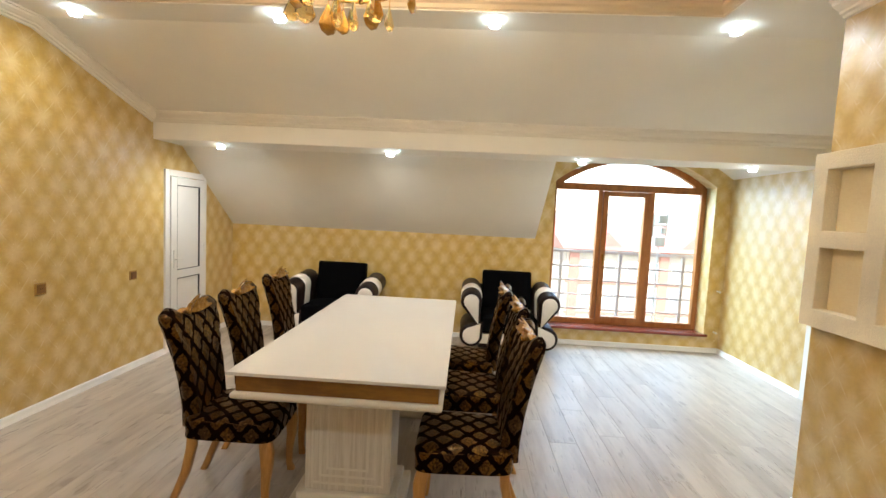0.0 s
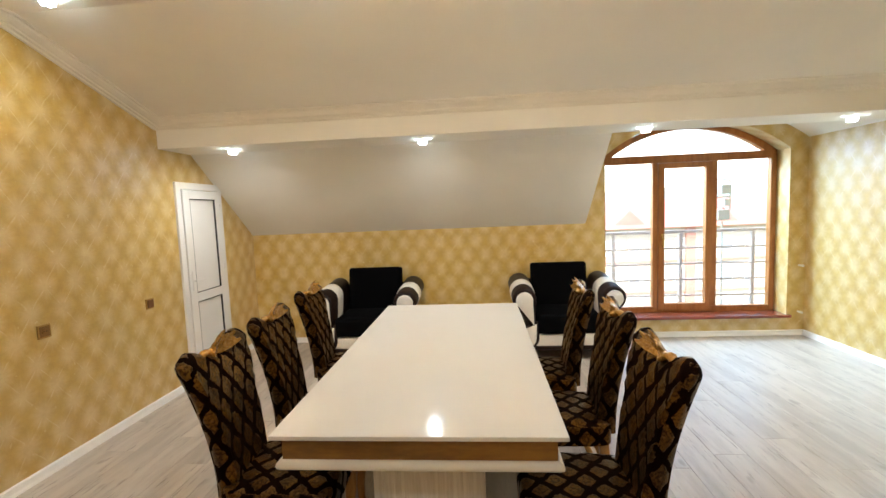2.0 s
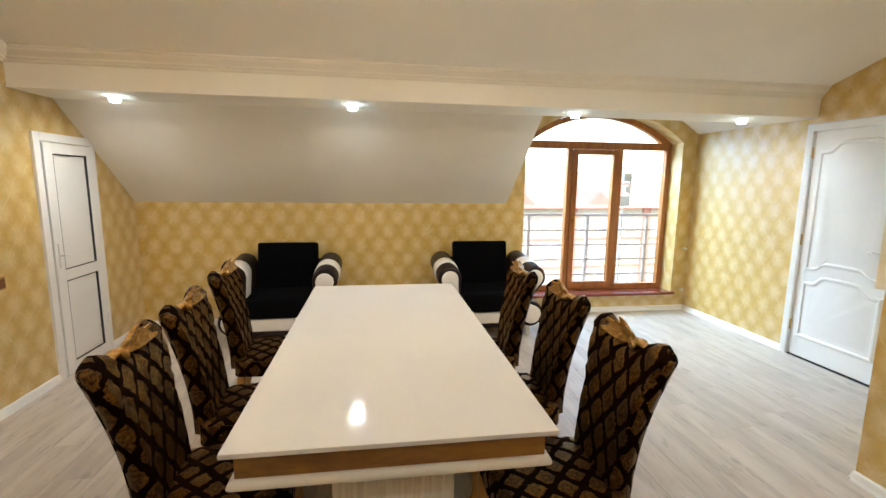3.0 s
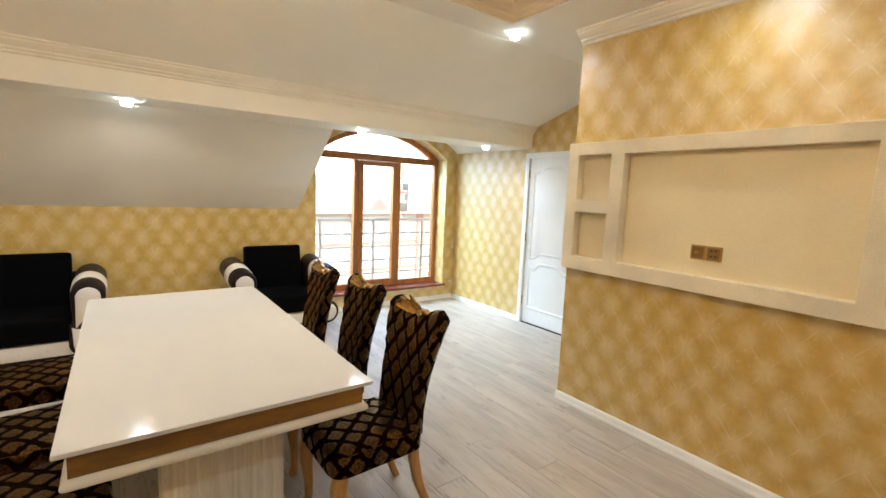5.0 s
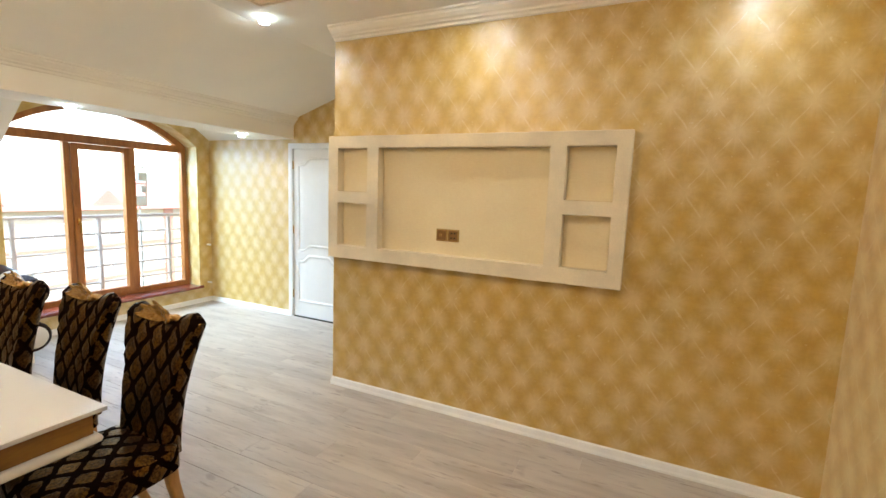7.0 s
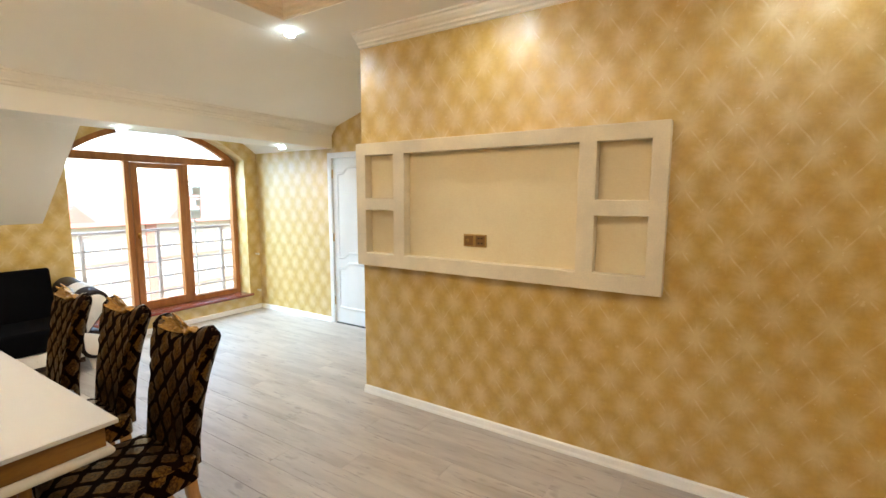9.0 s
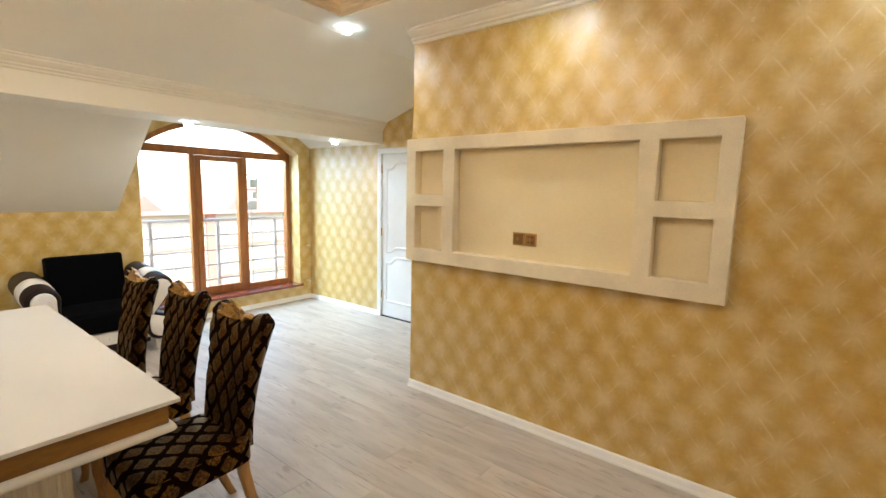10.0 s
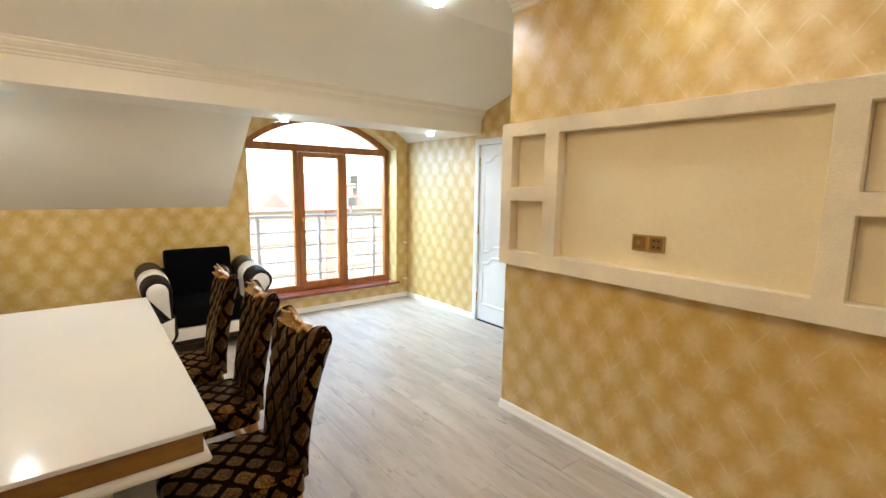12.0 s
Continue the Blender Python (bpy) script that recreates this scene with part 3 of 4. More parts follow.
def pane(x0, x1, z0, z1):
    ob = part("pane", boxes((x0, x1, WINDOW_Y + 0.026, WINDOW_Y + 0.036, z0, z1)), GLASS, window)
    ob.visible_shadow = False


pane(FL + 0.060, 1.797, OPEN_B + 0.098, 1.974)
pane(1.923, 2.387, 0.316, 1.907)
pane(2.513, FR - 0.060, OPEN_B + 0.098, 1.974)
bm = bmesh.new()
prism(bm, [(FL + 0.06, 2.060), (FR - 0.06, 2.060)] + [(c, d) for a, b, c, d in ring[::-1] if d > 2.061], lambda a, b, d: (a, WINDOW_Y + 0.026 + d, b), 0.010)
part("pane", bm, GLASS, window).visible_shadow = False
part("window_sill", boxes((OPEN_L - 0.07, OPEN_R + 0.03, FAR - 0.045, FAR - 0.002, OPEN_B + 0.002, OPEN_B + 0.034), (OPEN_L + 0.003, OPEN_R - 0.003, FAR - 0.002, WINDOW_Y + 0.01, OPEN_B + 0.002, OPEN_B + 0.034), bevel=0.005), SILL_WOOD, window, "glossy red-brown window sill board")

# pipe stubs near the corner
for z in (0.765, 0.245):
    stub = bmesh.new()
    tube(stub, [(3.285, FAR, z), (3.285, FAR - 0.05, z)], 0.011, 10)
    ob = thing("radiator_pipe_stub", pose(0, 0, 0), "capped white radiator pipe stub on the wallpaper", "pipe", "radiator pipe stubs")
    part("pipe", stub, PVC, ob, smooth=40)
    cap = bmesh.new()
    tube(cap, [(3.285, FAR - 0.048, z), (3.285, FAR - 0.066, z)], 0.014, 10)
    part("cap", cap, PVC, ob, smooth=40)

# ---- doors ----
door = thing("door_1", pose(0, 0, 0), "closed white plastic door with two black-edged panels", "door", kind="structure")
X = LEFT
part("door_frame", boxes((X - 0.05, X + 0.022, 4.640, 4.705, FLOOR, 1.885), (X - 0.05, X + 0.022, 5.295, 5.352, FLOOR, 1.885), (X - 0.05, X + 0.022, 4.705, 5.295, 1.822, 1.885), bevel=0.004), PVC, door)
part("door_leaf", boxes((X - 0.045, X + 0.030, 4.716, 4.812, FLOOR + 0.01, 1.812), (X - 0.045, X + 0.030, 5.216, 5.284, FLOOR + 0.01, 1.812), (X - 0.045, X + 0.030, 4.812, 5.216, 1.732, 1.812), (X - 0.045, X + 0.030, 4.812, 5.216, 0.745, 0.832), (X - 0.045, X + 0.030, 4.812, 5.216, FLOOR + 0.01, 0.08), bevel=0.004), PVC, door)
for z0, z1 in ((0.832, 1.732), (0.08, 0.745)):
    part("panel", boxes((X - 0.03, X + 0.012, 4.814, 5.214, z0 + 0.002, z1 - 0.002)), PVC, door)
    part("gasket", boxes((X + 0.004, X + 0.027, 4.812, 4.819, z0, z1), (X + 0.004, X + 0.027, 5.207, 5.2155, z0, z1), (X + 0.004, X + 0.027, 4.819, 5.207, z1 - 0.008, z1), (X + 0.004, X + 0.027, 4.819, 5.207, z0, z0 + 0.005)), GASKET, door, "black rubber gasket")
part("gasket", boxes((X - 0.04, X + 0.010, 4.7052, 4.7158, 0.012, 1.812)), GASKET, door, "black rubber gasket")
h = boxes((X + 0.030, X + 0.042, 4.745, 4.775, 0.86, 1.05), bevel=0.005)
box(h, X + 0.040, X + 0.070, 4.751, 4.769, 0.946, 0.964, 0.004)
box(h, X + 0.062, X + 0.078, 4.748, 4.880, 0.946, 0.964, 0.007)
part("door_handle", h, PVC, door, "white lever handle", 40)
for z in (0.25, 1.0, 1.6):
    part("hinge", boxes((X + 0.022, X + 0.040, 5.286, 5.304, z, z + 0.09), bevel=0.004), PVC, door)

door = thing("door_2", pose(0, 0, 0), "closed white panelled door with arched raised panels", "door", kind="structure")
X = RIGHT
casing = [(0.0, 0.0), (0.018, 0.0), (0.022, 0.012), (0.020, 0.020), (0.026, 0.045), (0.024, 0.058), (0.014, 0.066), (0.0, 0.066)]
bm = bmesh.new()
moulding(bm, [((X, 4.498, FLOOR), (-1, 0, 0), (0, 1, 0)), ((X, 4.498, 2.038), (-1, 0, 0), (0, 1, 1)), ((X, 3.702, 2.038), (-1, 0, 0), (0, -1, 1)), ((X, 3.702, FLOOR), (-1, 0, 0), (0, -1, 0))], casing)
part("door_frame", bm, WHITE_PAINT, door, smooth=30)
part("jamb", boxes((X + 0.001, X + 0.12, 4.499, 4.519, FLOOR, 2.058), (X + 0.001, X + 0.12, 3.681, 3.701, FLOOR, 2.058), (X + 0.001, X + 0.12, 3.701, 4.499, 2.039, 2.058)), WHITE_PAINT, door)
leaf = part("door_leaf", boxes((X + 0.006, X + 0.046, 3.705, 4.495, FLOOR + 0.012, 2.034), bevel=0.003), WHITE_PAINT, door)
# black strip fills the gap below the leaf as its shade
part("door_gap_shade", boxes((X + 0.006, X + 0.050, 3.706, 4.494, FLOOR, FLOOR + 0.0118)), HOLE_SHADE, door)


def panel_outline(y0, y1, z0, z1, arched, inset):
    """A door panel with scooped corners and a raised curve on one side."""
    y0, y1, z0, z1 = y0 + inset, y1 - inset, z0 + inset, z1 - inset
    m = 24

    def ogee(s):
        """Flat shoulders, a double curve up and a softly domed middle; 0 to 1."""
        k = min(1.0, max(0.0, (0.5 - abs(s - 0.5) - 0.12) / 0.16))
        return 0.84 * k * k * (3 - 2 * k) + 0.16 * math.sin(math.pi * s)

    across = [(y0 + (y1 - y0) * i / m, ogee(i / m)) for i in range(m + 1)]
    if arched == "tall":
        lo = [(y, z0 + 0.065 * k) for y, k in across]
    else:
        lo = [(y0, z0), (y1, z0)]
    hi = [(y, z1 - 0.080 + 0.080 * k) for y, k in across]
    pts = lo + hi[::-1]
    return pts


for kind_of, z0, z1 in (("tall", 0.80, 1.945), ("short", 0.17, 0.775)):
    y0, y1 = 3.775, 4.436
    bm = bmesh.new()
    tiers = [(0.0, 0.0), (0.010, 0.011), (0.024, 0.012), (0.034, 0.003), (0.052, 0.003), (0.075, 0.008)]
    loops = []
    for inset, rise in tiers:
        loops.append([bm.verts.new((X + 0.006 - rise, a, b)) for a, b in panel_outline(y0, y1, z0, z1, kind_of, inset)])
    for la, lb in zip(loops, loops[1:]):
        for i in range(len(la)):
            j = (i + 1) % len(la)
            bm.faces.new((la[i], la[j], lb[j], lb[i]))
    bm.faces.new(loops[-1])
    bmesh.ops.recalc_face_normals(bm, faces=bm.faces[:])
    part("raised_panel", bm, WHITE_PAINT, leaf, smooth=25)
for z in (0.22, 1.02, 1.80):
    bm = bmesh.new()
    tube(bm, [(X - 0.004, 4.497, z), (X - 0.004, 4.497, z + 0.10)], 0.008, 10)
    part("hinge", bm, BRASS, door, "brass hinge", 40)
bm = boxes((X - 0.004, X + 0.006, 3.745, 3.785, 0.94, 1.14), bevel=0.003)
box(bm, X - 0.05, X - 0.003, 3.757, 3.773, 1.04, 1.056, 0.004)
box(bm, X - 0.060, X - 0.045, 3.757, 3.88, 1.04, 1.056, 0.006)
part("door_handle", bm, CHROME, door, "satin chrome lever handle", 40)

# ---- wall panel with niches ----
panel = thing("niche_wall_panel", pose(0, 0, 0), "cream plastered wall panel with a wide niche and four small ones", "wall panel")
YS = [0.648, 0.733, 1.012, 1.110, 2.347, 2.447, 2.712, 2.802]
ZS = [1.053, 1.150, 1.478, 1.566, 1.888, 1.976]
FRONT, REAR = 1.955, TV - 0.001
hollow = {(i, j) for j in (1, 3) for i in (1, 5)} | {(3, j) for j in (1, 2, 3)}
bm = bmesh.new()
for i in range(len(YS) - 1):
    for j in range(len(ZS) - 1):
        if (i, j) in hollow:
            continue
        y0, y1, z0, z1 = YS[i], YS[i + 1], ZS[j], ZS[j + 1]
        quad = lambda *p: bm.faces.new([bm.verts.new(v) for v in p])
        quad((FRONT, y0, z0), (FRONT, y0, z1), (FRONT, y1, z1), (FRONT, y1, z0))
        quad((REAR, y0, z0), (REAR, y1, z0), (REAR, y1, z1), (REAR, y0, z1))
        for di, dj, a, b in ((-1, 0, (y0, z0), (y0, z1)), (1, 0, (y1, z0), (y1, z1)), (0, -1, (y0, z0), (y1, z0)), (0, 1, (y0, z1), (y1, z1))):
            k = (i + di, j + dj)
            if k in hollow or not (0 <= k[0] < len(YS) - 1 and 0 <= k[1] < len(ZS) - 1):
                quad((FRONT, *a), (FRONT, *b), (REAR, *b), (REAR, *a))
bmesh.ops.remove_doubles(bm, verts=bm.verts[:], dist=0.0005)
bmesh.ops.recalc_face_normals(bm, faces=bm.faces[:])
bmesh.ops.dissolve_limit(bm, angle_limit=0.01, verts=bm.verts[:], edges=bm.edges[:])
sharp = [e for e in bm.edges if e.is_manifold and e.calc_face_angle() > 1.0]
bmesh.ops.bevel(bm, geom=sharp, offset=0.004, segments=2, profile=0.6, affect="EDGES")
part("niche_frame", bm, PLASTER, panel, "rough cream plaster frame")
part("niche_back", boxes((2.026, 2.0335, 1.112, 2.345, 1.145, 1.886)), LINEN, panel, "fine woven cream wall covering")
for i in (1, 5):
    for j in (1, 3):
        part("niche_back", boxes((2.026, 2.0335, YS[i] + 0.002, YS[i + 1] - 0.002, ZS[j] + 0.002, ZS[j + 1] - 0.002)), LINEN, panel, "fine woven cream wall covering")


# ---- sockets ----
def socket_plate(m, inner, label, holes):
    """A square plate in the local xz plane, facing -y."""
    ob = thing("wall_socket", m, label, "socket", "wall sockets")
    part("plate", boxes((-0.043, 0.043, -0.009, 0.0, -0.043, 0.043), bevel=0.004), GOLD_PLASTIC, ob)
    part("insert", boxes((-0.033, 0.033, -0.012, -0.0085, -0.033, 0.033), bevel=0.0015), inner, ob)
    if holes == "round":
        bm = bmesh.new()
        tube(bm, [(0, -0.0118, 0), (0, -0.0140, 0)], 0.019, 18)
        part("well", bm, GOLD_DARK, ob, smooth=40)
        part("hole", boxes((-0.010, -0.005, -0.0150, -0.0138, -0.003, 0.003), (0.005, 0.010, -0.0150, -0.0138, -0.003, 0.003)), HOLE_SHADE, ob)
    elif holes == "four":
        for dx in (-0.012, 0.012):
            for dz in (-0.016, 0.016):
                part("hole", boxes((dx - 0.006, dx + 0.006, -0.0132, -0.0118, dz - 0.004, dz + 0.004)), HOLE_SHADE, ob)
    elif holes == "aerial":
        bm = bmesh.new()
        tube(bm, [(-0.008, -0.0118, 0), (-0.008, -0.0145, 0)], 0.010, 14)
        part("well", bm, GOLD_PLASTIC, ob, smooth=40)
        part("hole", boxes((-0.011, -0.005, -0.0155, -0.0143, -0.003, 0.003)), HOLE_SHADE, ob)
    else:
        part("rocker", boxes((-0.030, 0.030, -0.0165, -0.0115, -0.030, 0.030), bevel=0.002), inner, ob)
    return ob


socket_plate(pose(2.026, 1.846, 1.288, 0, 0, -90), GOLD_DARK, "gold aerial socket plate inside the wide niche", "aerial")
socket_plate(pose(2.026, 1.758, 1.288, 0, 0, -90), GOLD_DARK, "gold double-pin socket plate inside the wide niche", "four")
socket_plate(pose(LEFT, 4.216, 0.857, 0, 0, 90), BROWN_PLASTIC, "bronze-brown switch plate on the wallpaper", "rocker")
socket_plate(pose(LEFT, 3.313, 0.876, 0, 0, 90), GOLD_DARK, "bronze socket plate with a round well", "round")


# ---- ceiling spots ----
def ceiling_spot(x, y, z, watts=SPOT_WATTS):
    ob = thing("ceiling_spot", pose(x, y, z), "lit crystal spot lamp set in the white ceiling", "spot lamp", "ceiling spot lamps")
    bm = lathe(bmesh.new(), [(0.040, 0.0), (0.040, -0.005), (0.034, -0.010), (0.016, -0.013)], steps=20)
    part("ring", bm, CHROME, ob, "chrome mounting ring", 40)
    for k in range(6):
        a = k * math.pi / 3
        bm = bmesh.new()
        box(bm, -0.011, 0.011, -0.010, 0.010, -0.044, -0.011, 0.003, 1)
        bmesh.ops.transform(bm, matrix=pose(0.033 * math.cos(a), 0.033 * math.sin(a), 0, 0, 14, math.degrees(a)), verts=bm.verts[:])
        part("crystal", bm, SPOT_GLOW, ob, "glowing white crystal block")
    lamp = bpy.data.lights.new("spot_lamp", "SPOT")
    lamp.energy, lamp.color, lamp.shadow_soft_size = watts, SPOT_COLOUR, 0.05
    lamp.spot_size, lamp.spot_blend = radians(174), 0.9
    new("spot_lamp", lamp).matrix_world = pose(x, y, z - 0.06)


for x, share in ((-2.54, 0.75), (-1.17, 0.75), (0.20, 1.0), (1.667, 1.0)):
    ceiling_spot(x, 3.15, CEIL, share * SPOT_WATTS)
for x, share in ((-2.43, 1.3), (-0.70, 1.6), (1.18, 1.5), (2.79, 0.8)):
    ceiling_spot(x, 4.71, BEAM_Z, share * SPOT_WATTS)
for y in (1.63, 0.08):
    ceiling_spot(1.69, y, CEIL, 0.42 * SPOT_WATTS)
    ceiling_spot(-2.54, y, CEIL, 0.75 * SPOT_WATTS)
for x in (-1.17, 0.20):
    ceiling_spot(x, 0.08, CEIL)

# ---- chandelier ----
def chandelier(x, y):
    top = CEIL + 0.15
    ob = thing("chandelier", pose(x, y, 0), "gold chandelier hung with amber crystal drops", "chandelier")
    part("canopy", lathe(bmesh.new(), [(0.07, top), (0.07, top - 0.02), (0.05, top - 0.045), (0.012, top - 0.05)], steps=24), BRASS, ob, smooth=40)
    part("stem", lathe(bmesh.new(), [(0.010, top - 0.05), (0.010, 2.62), (0.035, 2.60), (0.050, 2.55), (0.030, 2.50), (0.012, 2.47), (0.020, 2.44), (0.006, 2.40)], steps=16), BRASS, ob, smooth=40)

    def drop(px, py, low, size, mat):
        bm = lathe(bmesh.new(), [(0.004, size), (0.25 * size, 0.55 * size), (0.34 * size, 0.30 * size), (0.24 * size, 0.10 * size), (0.004, 0.0)], steps=8)
        bmesh.ops.transform(bm, matrix=pose(px, py, low, 0, 0, random.uniform(0, 90)) @ Matrix.Diagonal((1, 0.45, 1, 1)), verts=bm.verts[:])
        d = part("crystal_drop", bm, mat, ob)
        hook = tube(bmesh.new(), [(px, py, low + size - 0.004), (px, py, low + size + 0.045)], 0.002, 5)
        part("hook", hook, BRASS, d)

    for r, z in ((0.27, 2.42), (0.14, 2.38)):
        ring = tube(bmesh.new(), [(r * math.cos(2 * math.pi * i / 28), r * math.sin(2 * math.pi * i / 28), z) for i in range(29)], 0.007, 6)
        part("ring", ring, BRASS, ob, smooth=40)
    for k in range(8):
        a = math.pi * k / 4 + 0.2
        c, s = math.cos(a), math.sin(a)
        arm = tube(bmesh.new(), [(0.03 * c, 0.03 * s, 2.55), (0.12 * c, 0.12 * s, 2.47), (0.20 * c, 0.20 * s, 2.43), (0.27 * c, 0.27 * s, 2.42), (0.31 * c, 0.31 * s, 2.48)], 0.006, 6)
        part("arm", arm, BRASS, ob, smooth=40)
        part("cup", lathe(bmesh.new(), [(0.012, 0.0), (0.034, 0.02), (0.026, 0.03), (0.012, 0.035), (0.012, 0.11), (0.004, 0.115)], (0.31 * c, 0.31 * s, 2.48), 12), BRASS, ob, smooth=40)
        drop(0.27 * c, 0.27 * s, 2.285, 0.095, (AMBER, AMBER_PALE)[k % 2])
    for k in range(9):
        a = 2 * math.pi * k / 9
        drop(0.14 * math.cos(a), 0.14 * math.sin(a), 2.225 + 0.012 * (k % 3), 0.115, (AMBER_PALE, AMBER)[k % 2])
    drop(0, 0, 2.205, 0.13, AMBER_PALE)


chandelier(-0.42, 1.90)
# warm fill lamp added by the chandelier to light the walls; lit bulbs unseen
fill_lamp = bpy.data.lights.new("chandelier_fill", "POINT")
fill_lamp.energy, fill_lamp.color, fill_lamp.shadow_soft_size = FILL_WATTS, (1.0, 0.80, 0.54), 0.03
new("chandelier_fill", fill_lamp).matrix_world = pose(-0.42, 1.90, 2.66)


# ---- dining table ----
def dining_table(x0, x1, y0, y1):
    ob = thing("dining_table", pose((x0 + x1) / 2, (y0 + y1) / 2, 0), "long white lacquered dining table with an amber wood apron", "table")
    w, l = (x1 - x0) / 2, (y1 - y0) / 2
    part("tabletop", boxes((-w, w, -l, l, 0.786, 0.802), bevel=0.003), TABLE_WHITE, ob)
    a = 0.032
    part("apron", boxes((-w + a, w - a, -l + a, -l + a + 0.02, 0.700, 0.7858), (-w + a, w - a, l - a - 0.02, l - a, 0.700, 0.7858), (-w + a, -w + a + 0.02, -l + a + 0.02, l - a - 0.02, 0.700, 0.7858), (w - a - 0.02, w - a, -l + a + 0.02, l - a - 0.02, 0.700, 0.7858)), APRON_WOOD, ob, "amber walnut veneer apron")
    rim = [(0.0, 0.0), (0.010, 0.0), (0.018, 0.006), (0.022, 0.017), (0.018, 0.028), (0.008, 0.036), (0.0, 0.036)]
    bm = bmesh.new()
    e = w - a - 0.002, l - a - 0.002
    corners = [(-e[0], -e[1]), (e[0], -e[1]), (e[0], e[1]), (-e[0], e[1]), (-e[0], -e[1])]
    outs = [(-1, -1), (1, -1), (1, 1), (-1, 1), (-1, -1)]
    moulding(bm, [((*c, 0.704), (*o, 0), (0, 0, -1)) for c, o in zip(corners, outs)], rim)
    part("rim_moulding", bm, TABLE_CREAM, ob, "cream half-round rim moulding", 50)
    part("underframe", boxes((-e[0], e[0], -e[1], e[1], 0.668, 0.698)), TABLE_CREAM, ob)
    for s in (-1, 1):
        yc = s * (l - 0.42)
        ped = part("pedestal", boxes((-0.225, 0.225, yc - 0.13, yc + 0.13, 0.09, 0.668), bevel=0.006), TABLE_RIBBED, ob, "whitewashed ribbed veneer pedestal")
        for side in (-1, 1):
            yf = yc + side * 0.13
            for inset, rise in ((0.035, 0.006), (0.075, 0.004), (0.115, 0.004)):
                xa, za, zb = 0.225 - inset, 0.09 + inset, 0.664 - inset
                t = 0.012
                ya, yb = sorted((yf, yf + side * rise))
                part("panel_bead", boxes((-xa, -xa + t, ya, yb, za, zb), (xa - t, xa, ya, yb, za, zb), (-xa + t, xa - t, ya, yb, za, za + t), (-xa + t, xa - t, ya, yb, zb - t, zb), bevel=0.0015, segments=1), TABLE_CREAM, ped)
        part("foot_plinth", boxes((-0.30, 0.30, yc - 0.19, yc + 0.19, FLOOR, 0.045), (-0.26, 0.26, yc - 0.16, yc + 0.16, 0.045, 0.09), bevel=0.008), TABLE_CREAM, ob)
    part("stretcher", boxes((-0.05, 0.05, -(l - 0.55), l - 0.55, 0.12, 0.24), bevel=0.006), TABLE_CREAM, ob)
    return ob


dining_table(-0.962, 0.036, 2.168, 4.188)


# ---- dining chairs ----
def back_top(s):
    """Height of the back's top edge: two humped shoulders and a dip for the carving; s from -1 to 1."""
    k = abs(s)
    hump = 0.962 + 0.034 * math.exp(-((k - 0.70) / 0.26) ** 2) - 0.022 * math.exp(-(k / 0.30) ** 2)
    return hump - 0.010 * max(0.0, (k - 0.80) / 0.20) ** 2


def chair_back():
    bm = bmesh.new()
    nu, nv = 24, 26
    grid = {}
    for side in (0, 1):
        for i in range(nu + 1):
            for j in range(nv + 1):
                s, v = 2 * i / nu - 1, j / nv
                z = 0.40 + (back_top(s) - 0.40) * v
                zz = (z - 0.40) / 0.57
                half = 0.164 + 0.092 * zz ** 1.6 - 0.012 * math.sin(math.pi * min(1, zz))
                lean_y = -0.205 - 0.095 * zz ** 1.6
                thick = 0.046 - 0.008 * zz
                edge = min(1.0, (1 - abs(s)) / 0.11)
                edge = math.sqrt(max(0.0, 1 - (1 - edge) ** 2))
                cap = min(1.0, (1 - v) / 0.075)
                cap = math.sqrt(max(0.0, 1 - (1 - cap) ** 2))
                y = lean_y
                swell = thick * (0.25 + 0.75 * edge * cap) if side == 0 else -thick * (0.25 + 0.75 * edge * cap)
                if side == 0 and zz > 0.30:
                    u1, v1 = s * half / 0.105, z / 0.13
                    d1 = abs(((u1 + v1) % 1.0) - 0.5) * 2
                    d2 = abs(((u1 - v1) % 1.0) - 0.5) * 2
                    swell -= 0.011 * (1 - min(1.0, (1 - max(d1, d2)) * 3.0)) * edge * cap * min(1, (zz - 0.30) * 6)
                curl = -0.010 * (1 - s * s)
                grid[side, i, j] = bm.verts.new((s * half, y + swell + curl, z))
    for side in (0, 1):
        for i in range(nu):
            for j in range(nv):
                q = [grid[side, i, j], grid[side, i + 1, j], grid[side, i + 1, j + 1], grid[side, i, j + 1]]
                bm.faces.new(q if side else q[::-1])
    rim = [(i, 0) for i in range(nu)] + [(nu, j) for j in range(nv)] + [(i, nv) for i in range(nu, 0, -1)] + [(0, j) for j in range(nv, 0, -1)]
    for k in range(len(rim)):
        a, b = rim[k], rim[(k + 1) % len(rim)]
        bm.faces.new((grid[0, a[0], a[1]], grid[0, b[0], b[1]], grid[1, b[0], b[1]], grid[1, a[0], a[1]]))
    bmesh.ops.recalc_face_normals(bm, faces=bm.faces[:])
    return bm


